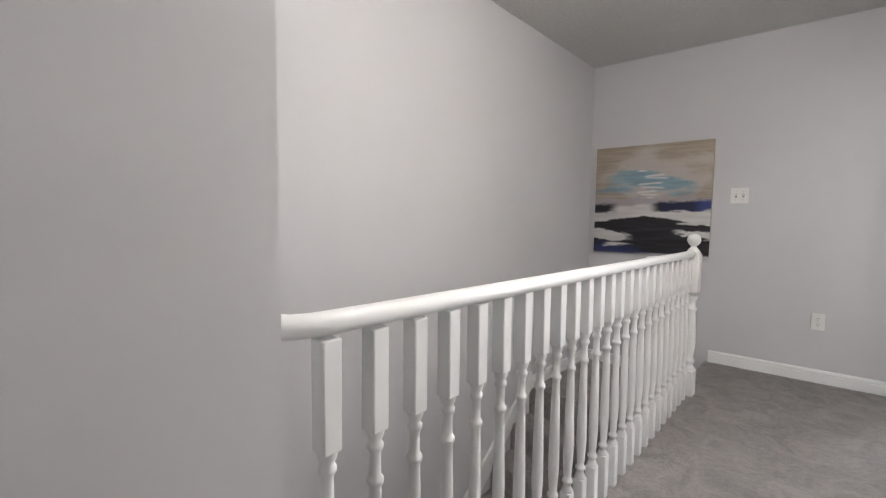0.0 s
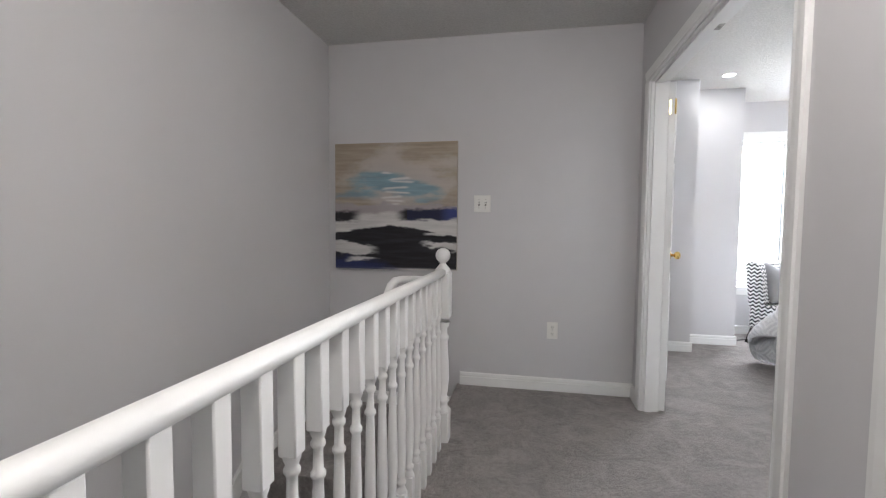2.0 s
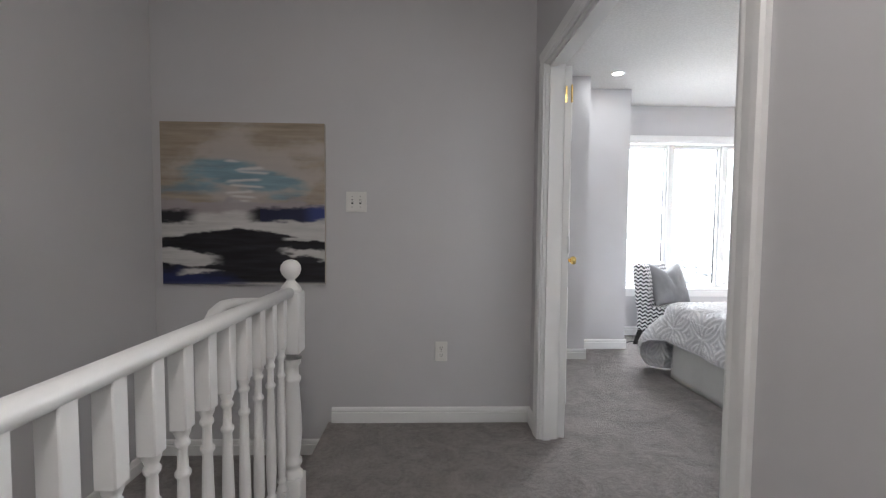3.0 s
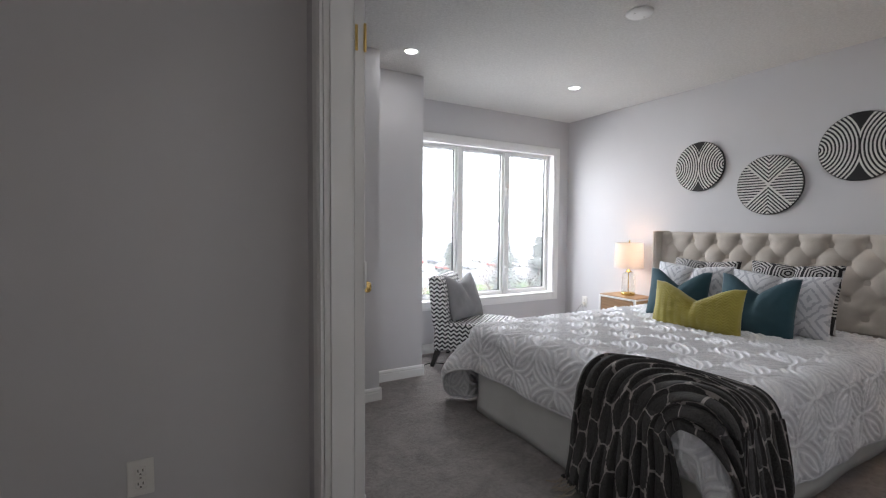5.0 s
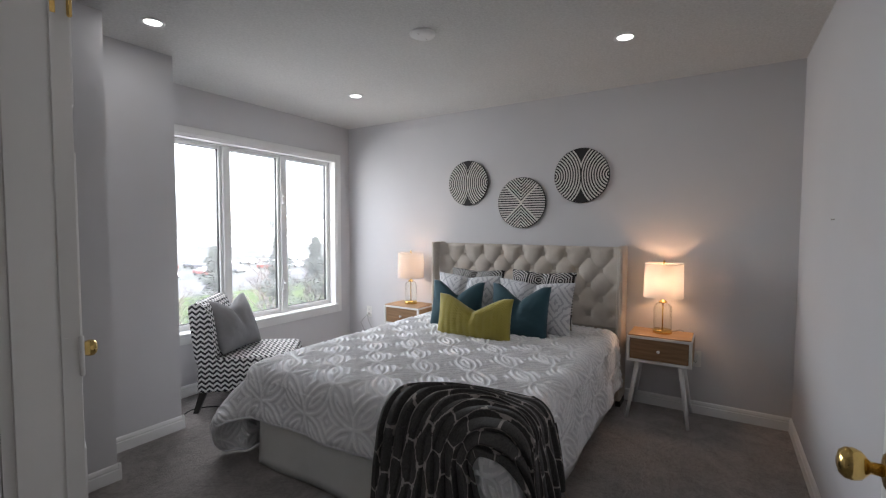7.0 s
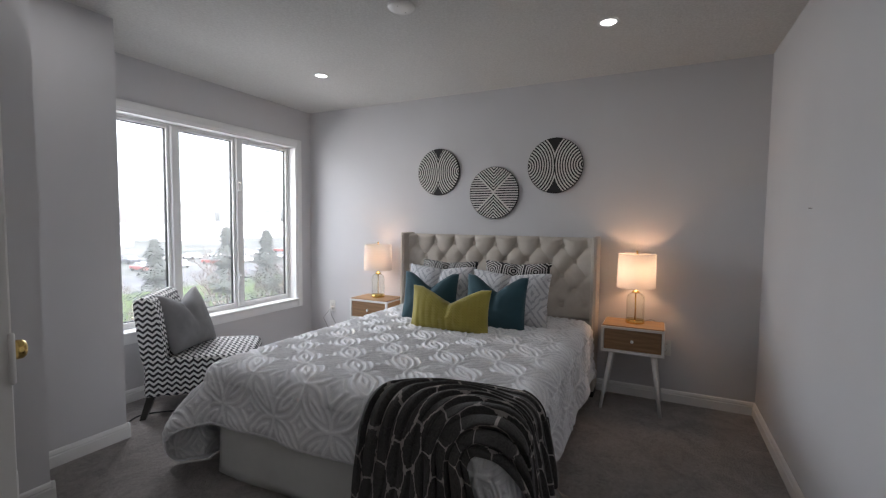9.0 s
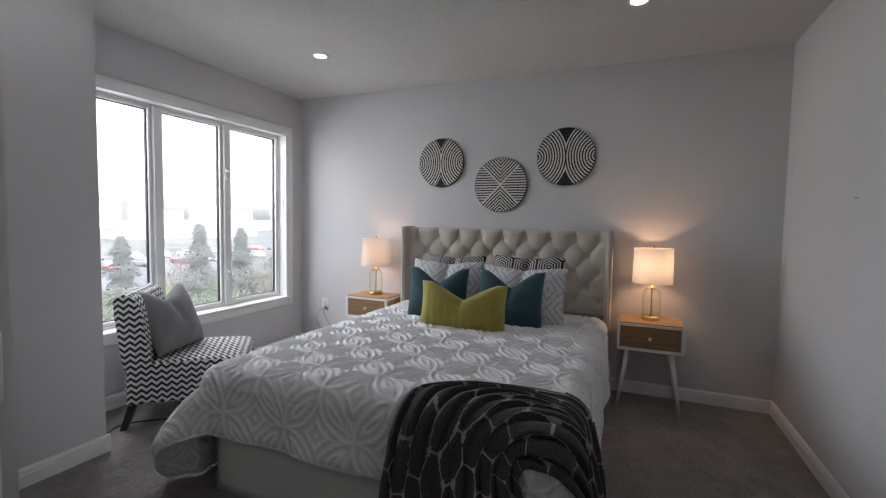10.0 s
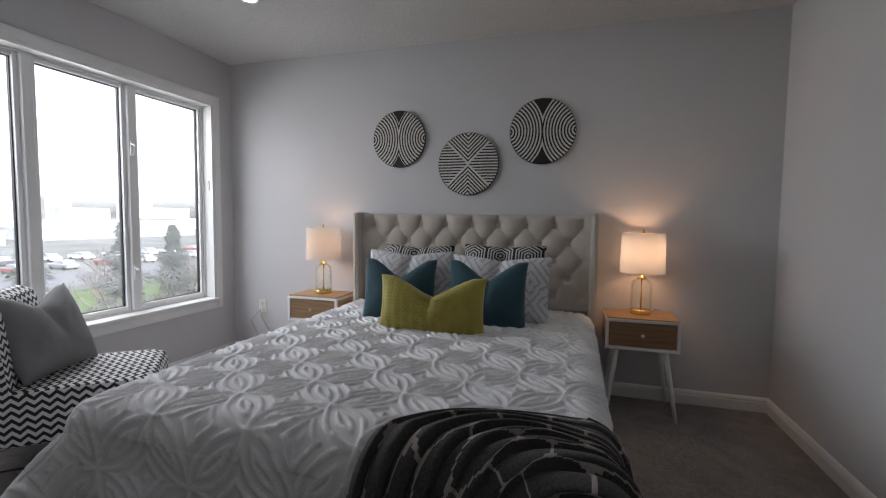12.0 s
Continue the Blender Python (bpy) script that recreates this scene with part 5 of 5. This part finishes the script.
CHAIR_TURN = -48
cy, sy = math.cos(radians(CHAIR_TURN)), math.sin(radians(CHAIR_TURN))
slipper_chair(pose(2.405, 8.645, 0, 0, 0, CHAIR_TURN))
e = thing("throw_pillow", "plain grey linen pillow with a chopped top on the chair", "pillow", pose(2.405 + cy * 0.27, 8.645 + sy * 0.27, 0.405) @ pose(0, 0, 0, 0, 0, CHAIR_TURN + 158) @ pose(0, 0, 0, 0, 22, 0))
part("cover", pillow_bm(0.46, 0.43, 0.17, 0.09), GREY_LINEN, e, "", True)
# ---- outdoors, seen through the bedroom window ----
GROUND = surface("pale_wet_ground", (0.08, 0.085, 0.075), (0.17, 0.17, 0.165), 0.9, scale=0.06, grain=3, bump=0.1, spec=0.05)
GRASS = surface("spring_grass", (0.06, 0.085, 0.03), (0.09, 0.12, 0.05), 0.95, scale=0.6, grain=20, bump=0.3, spec=0.05)
ASPHALT = surface("wet_asphalt", (0.09, 0.09, 0.095), (0.14, 0.14, 0.145), 0.6, scale=0.4, grain=30, bump=0.1, spec=0.05)
# far walls and glass are paled: distance haze goes into their base colours
CLAD = surface("haze_pale_cladding", (0.36, 0.36, 0.37), (0.44, 0.44, 0.45), 0.8, scale=0.1, grain=4, bump=0.05, spec=0.05)
BRICK = surface("haze_pale_brick", (0.28, 0.25, 0.24), (0.34, 0.31, 0.29), 0.9, scale=0.2, grain=6, bump=0.05, spec=0.05)
FAR_GLASS = surface("haze_pale_glass", (0.26, 0.27, 0.28), (0.32, 0.33, 0.34), 0.6, scale=0.5, spec=0.1)
NEEDLES = surface("spruce_needles", (0.07, 0.078, 0.07), (0.115, 0.125, 0.112), 0.9, scale=2.0, grain=40, spec=0.05)
TWIGS = surface("bare_twigs", (0.12, 0.10, 0.085), (0.20, 0.17, 0.15), 0.9, scale=4.0, grain=40, spec=0.05)
GZ = -7.0
bm = bmesh.new()
grid_mesh(bm, lambda u, v: Vector((-2500 + 5000 * u, 9.4 + 4500 * v, GZ)), 8, 8)
structure("ground", bm, GROUND, "pale wet ground far below the window")
structure("road", box(-120, 160, 62, 74, GZ + 0.004, GZ + 0.02), ASPHALT, "wet grey road")
structure("lawn", box(-20, 80, 40, 58, GZ + 0.004, GZ + 0.03), GRASS, "green lawn beyond the trees")
rng = random.Random(11)


def far_building(name, x, y, w, d, h, mat, storeys, bays, label):
    e = thing(name, label, "building", pose(x, y, GZ))
    part("wall", box(-w / 2, w / 2, 0, d, 0, h), mat, e)
    part("roof", box(-w / 2 - 0.3, w / 2 + 0.3, -0.3, d + 0.3, h, h + 0.6), CLAD, e, "flat pale roof")
    win = None
    for s in range(storeys):
        for b in range(bays):
            if win is None:
                win = part("window", box(-w / bays * 0.3, w / bays * 0.3, -0.08, -0.01, -h / storeys * 0.25, h / storeys * 0.25), FAR_GLASS, e)
                ob = win
            else:
                ob = new("window", win.data)
                ob.parent = e
            ob.location = (-w / 2 + (b + 0.5) * w / bays, 0, (s + 0.55) * h / storeys)
    return e


for x, y, w, d, h, mat, st, ba in ((40, 260, 110, 40, 5.5, CLAD, 1, 6), (190, 250, 120, 40, 5.0, CLAD, 1, 7), (330, 300, 120, 50, 6, CLAD, 1, 6), (130, 170, 60, 20, 3.6, CLAD, 1, 5), (60, 150, 40, 14, 3.4, BRICK, 1, 5)):
    far_building("warehouse", x, y, w, d, h, mat, st, ba, "long low warehouse, haze put into its pale colour")
for x, y, w, h in ((200, 700, 60, 17), (300, 720, 70, 24), (390, 690, 40, 30), (480, 700, 70, 19), (580, 720, 50, 33), (120, 720, 60, 15), (680, 760, 80, 24), (430, 800, 30, 40), (820, 760, 60, 28), (520, 820, 40, 36)):
    far_building("tower_block", x, y, w, 20, h, rng.choice((CLAD, BRICK)), 6, 6, "tower block on the skyline, colour paled for haze")


def spruce(x, y, h, seed):
    r = random.Random(seed)
    e = thing("spruce_tree", "dark green spruce tree outside the window", "tree", pose(x, y, GZ))
    part("trunk", lathe(bmesh.new(), [(0.16, 0), (0.11, h * 0.4), (0.03, h)], 10), TWIGS, e, "", True)
    verts, faces = [], []
    for k in range(int(h * 800)):
        t = r.random() ** 0.75
        z = h * (0.10 + 0.90 * t)
        rad = (h * 0.33) * (1 - t) ** 0.9 * (0.75 + 0.35 * math.sin(t * 46 + seed)) + 0.06
        a, q = r.random() * 6.283, r.random() ** 0.5 * rad
        c = Vector((q * math.cos(a), q * math.sin(a), z - 0.28 * q))
        d = Vector((math.cos(a), math.sin(a), -0.35)) * r.uniform(0.10, 0.24)
        s = Vector((-math.sin(a), math.cos(a), r.uniform(-0.4, 0.4))) * r.uniform(0.03, 0.07)
        i = len(verts)
        verts += [c - s, c + s, c + d]
        faces.append((i, i + 1, i + 2))
    me = bpy.data.meshes.new("crown")
    me.from_pydata(verts, [], faces)
    me.materials.append(NEEDLES)
    ob = new("crown", me)
    ob.parent = e
    return e


def bare_tree(x, y, h, seed):
    r = random.Random(seed)
    e = thing("bare_tree", "leafless grey tree outside the window", "tree", pose(x, y, GZ))
    limbs, twigs = bmesh.new(), []
    verts, faces = [], []

    def grow(p, d, ln, rad, level):
        q = p + d * ln
        if level < 3:
            tube(limbs, [p, p.lerp(q, 0.5) + Vector((r.uniform(-0.05, 0.05) * ln, r.uniform(-0.05, 0.05) * ln, 0)), q], rad, 5)
        else:
            s = d.cross(Vector((0.3, 0.2, 1))).normalized() * rad
            i = len(verts)
            verts.extend([p - s, p + s, q])
            faces.append((i, i + 1, i + 2))
        if level >= 5:
            return
        for k in range(4 if level < 3 else 6):
            a, tilt = r.random() * 6.283, r.uniform(0.35, 0.85)
            side = Vector((math.cos(a), math.sin(a), 0.25))
            nd = (d * math.cos(tilt) + side * math.sin(tilt)).normalized()
            grow(p.lerp(q, r.uniform(0.45, 1.0)), nd, ln * r.uniform(0.5, 0.72), rad * 0.5, level + 1)
    grow(Vector((0, 0, 0)), Vector((0, 0, 1)), h * 0.38, h * 0.016, 0)
    part("trunk", limbs, TWIGS, e)
    me = bpy.data.meshes.new("crown")
    me.from_pydata(verts, [], faces)
    me.materials.append(TWIGS)
    ob = new("crown", me)
    ob.parent = e
    return e


spruce(14.2, 23.1, 8.0, 1)
spruce(17.6, 24.4, 7.8, 2)
spruce(13.0, 26.5, 7.4, 3)
spruce(18.6, 22.6, 7.9, 4)
for i, (x, y, h) in enumerate(((18.2, 24.6, 7.6), (20.5, 25.4, 8.0), (22.5, 24.0, 7.4), (11.2, 27.5, 7.4), (19.0, 30.0, 7.8), (9.5, 31.0, 7.0), (26.0, 32.0, 7.8), (15.0, 36.0, 7.0), (16.0, 21.5, 7.0), (11.5, 22.0, 6.6), (19.6, 21.8, 7.2), (24.0, 28.5, 7.8), (22.0, 34.0, 7.6), (12.4, 25.6, 7.0))):
    bare_tree(x, y, h, 20 + i)
CAR_COLORS = [surface("car_paint_" + n, c, tuple(v * 1.15 for v in c), 0.3, scale=1.0, coat=0.5) for n, c in (("white", (0.6, 0.6, 0.6)), ("grey", (0.2, 0.2, 0.21)), ("dark", (0.04, 0.04, 0.05)), ("red", (0.25, 0.05, 0.04)))]


def car(x, y, turn, mat):
    e = thing("parked_car", "small parked car on the far lot", "car", pose(x, y, GZ, 0, 0, turn))
    part("body", box(-2.2, 2.2, -0.9, 0.9, 0.3, 0.9, 0.12), mat, e)
    bm = bmesh.new()
    prism(bm, [(-1.5, -0.78, 0.9), (1.2, -0.78, 0.9), (0.6, -0.78, 1.42), (-1.1, -0.78, 1.42)], (0, 1.56, 0))
    part("cabin", bm, FAR_GLASS, e, "dark glazed cabin")
    for sx in (-1.4, 1.4):
        for s in (-0.9, 0.72):
            part("wheel", lathe(bmesh.new(), [(0.32, 0), (0.32, 0.18)], 14, pose(sx, s + 0.18, 0.32, 90)), BLACK_CORD, e, "black tyre")
    return e


for k in range(26):
    car(25 + (k % 13) * 6.0 + rng.uniform(-1, 1), 80 + (k // 13) * 14 + rng.uniform(-1, 1), 90 + rng.uniform(-4, 4), CAR_COLORS[rng.randrange(4)])
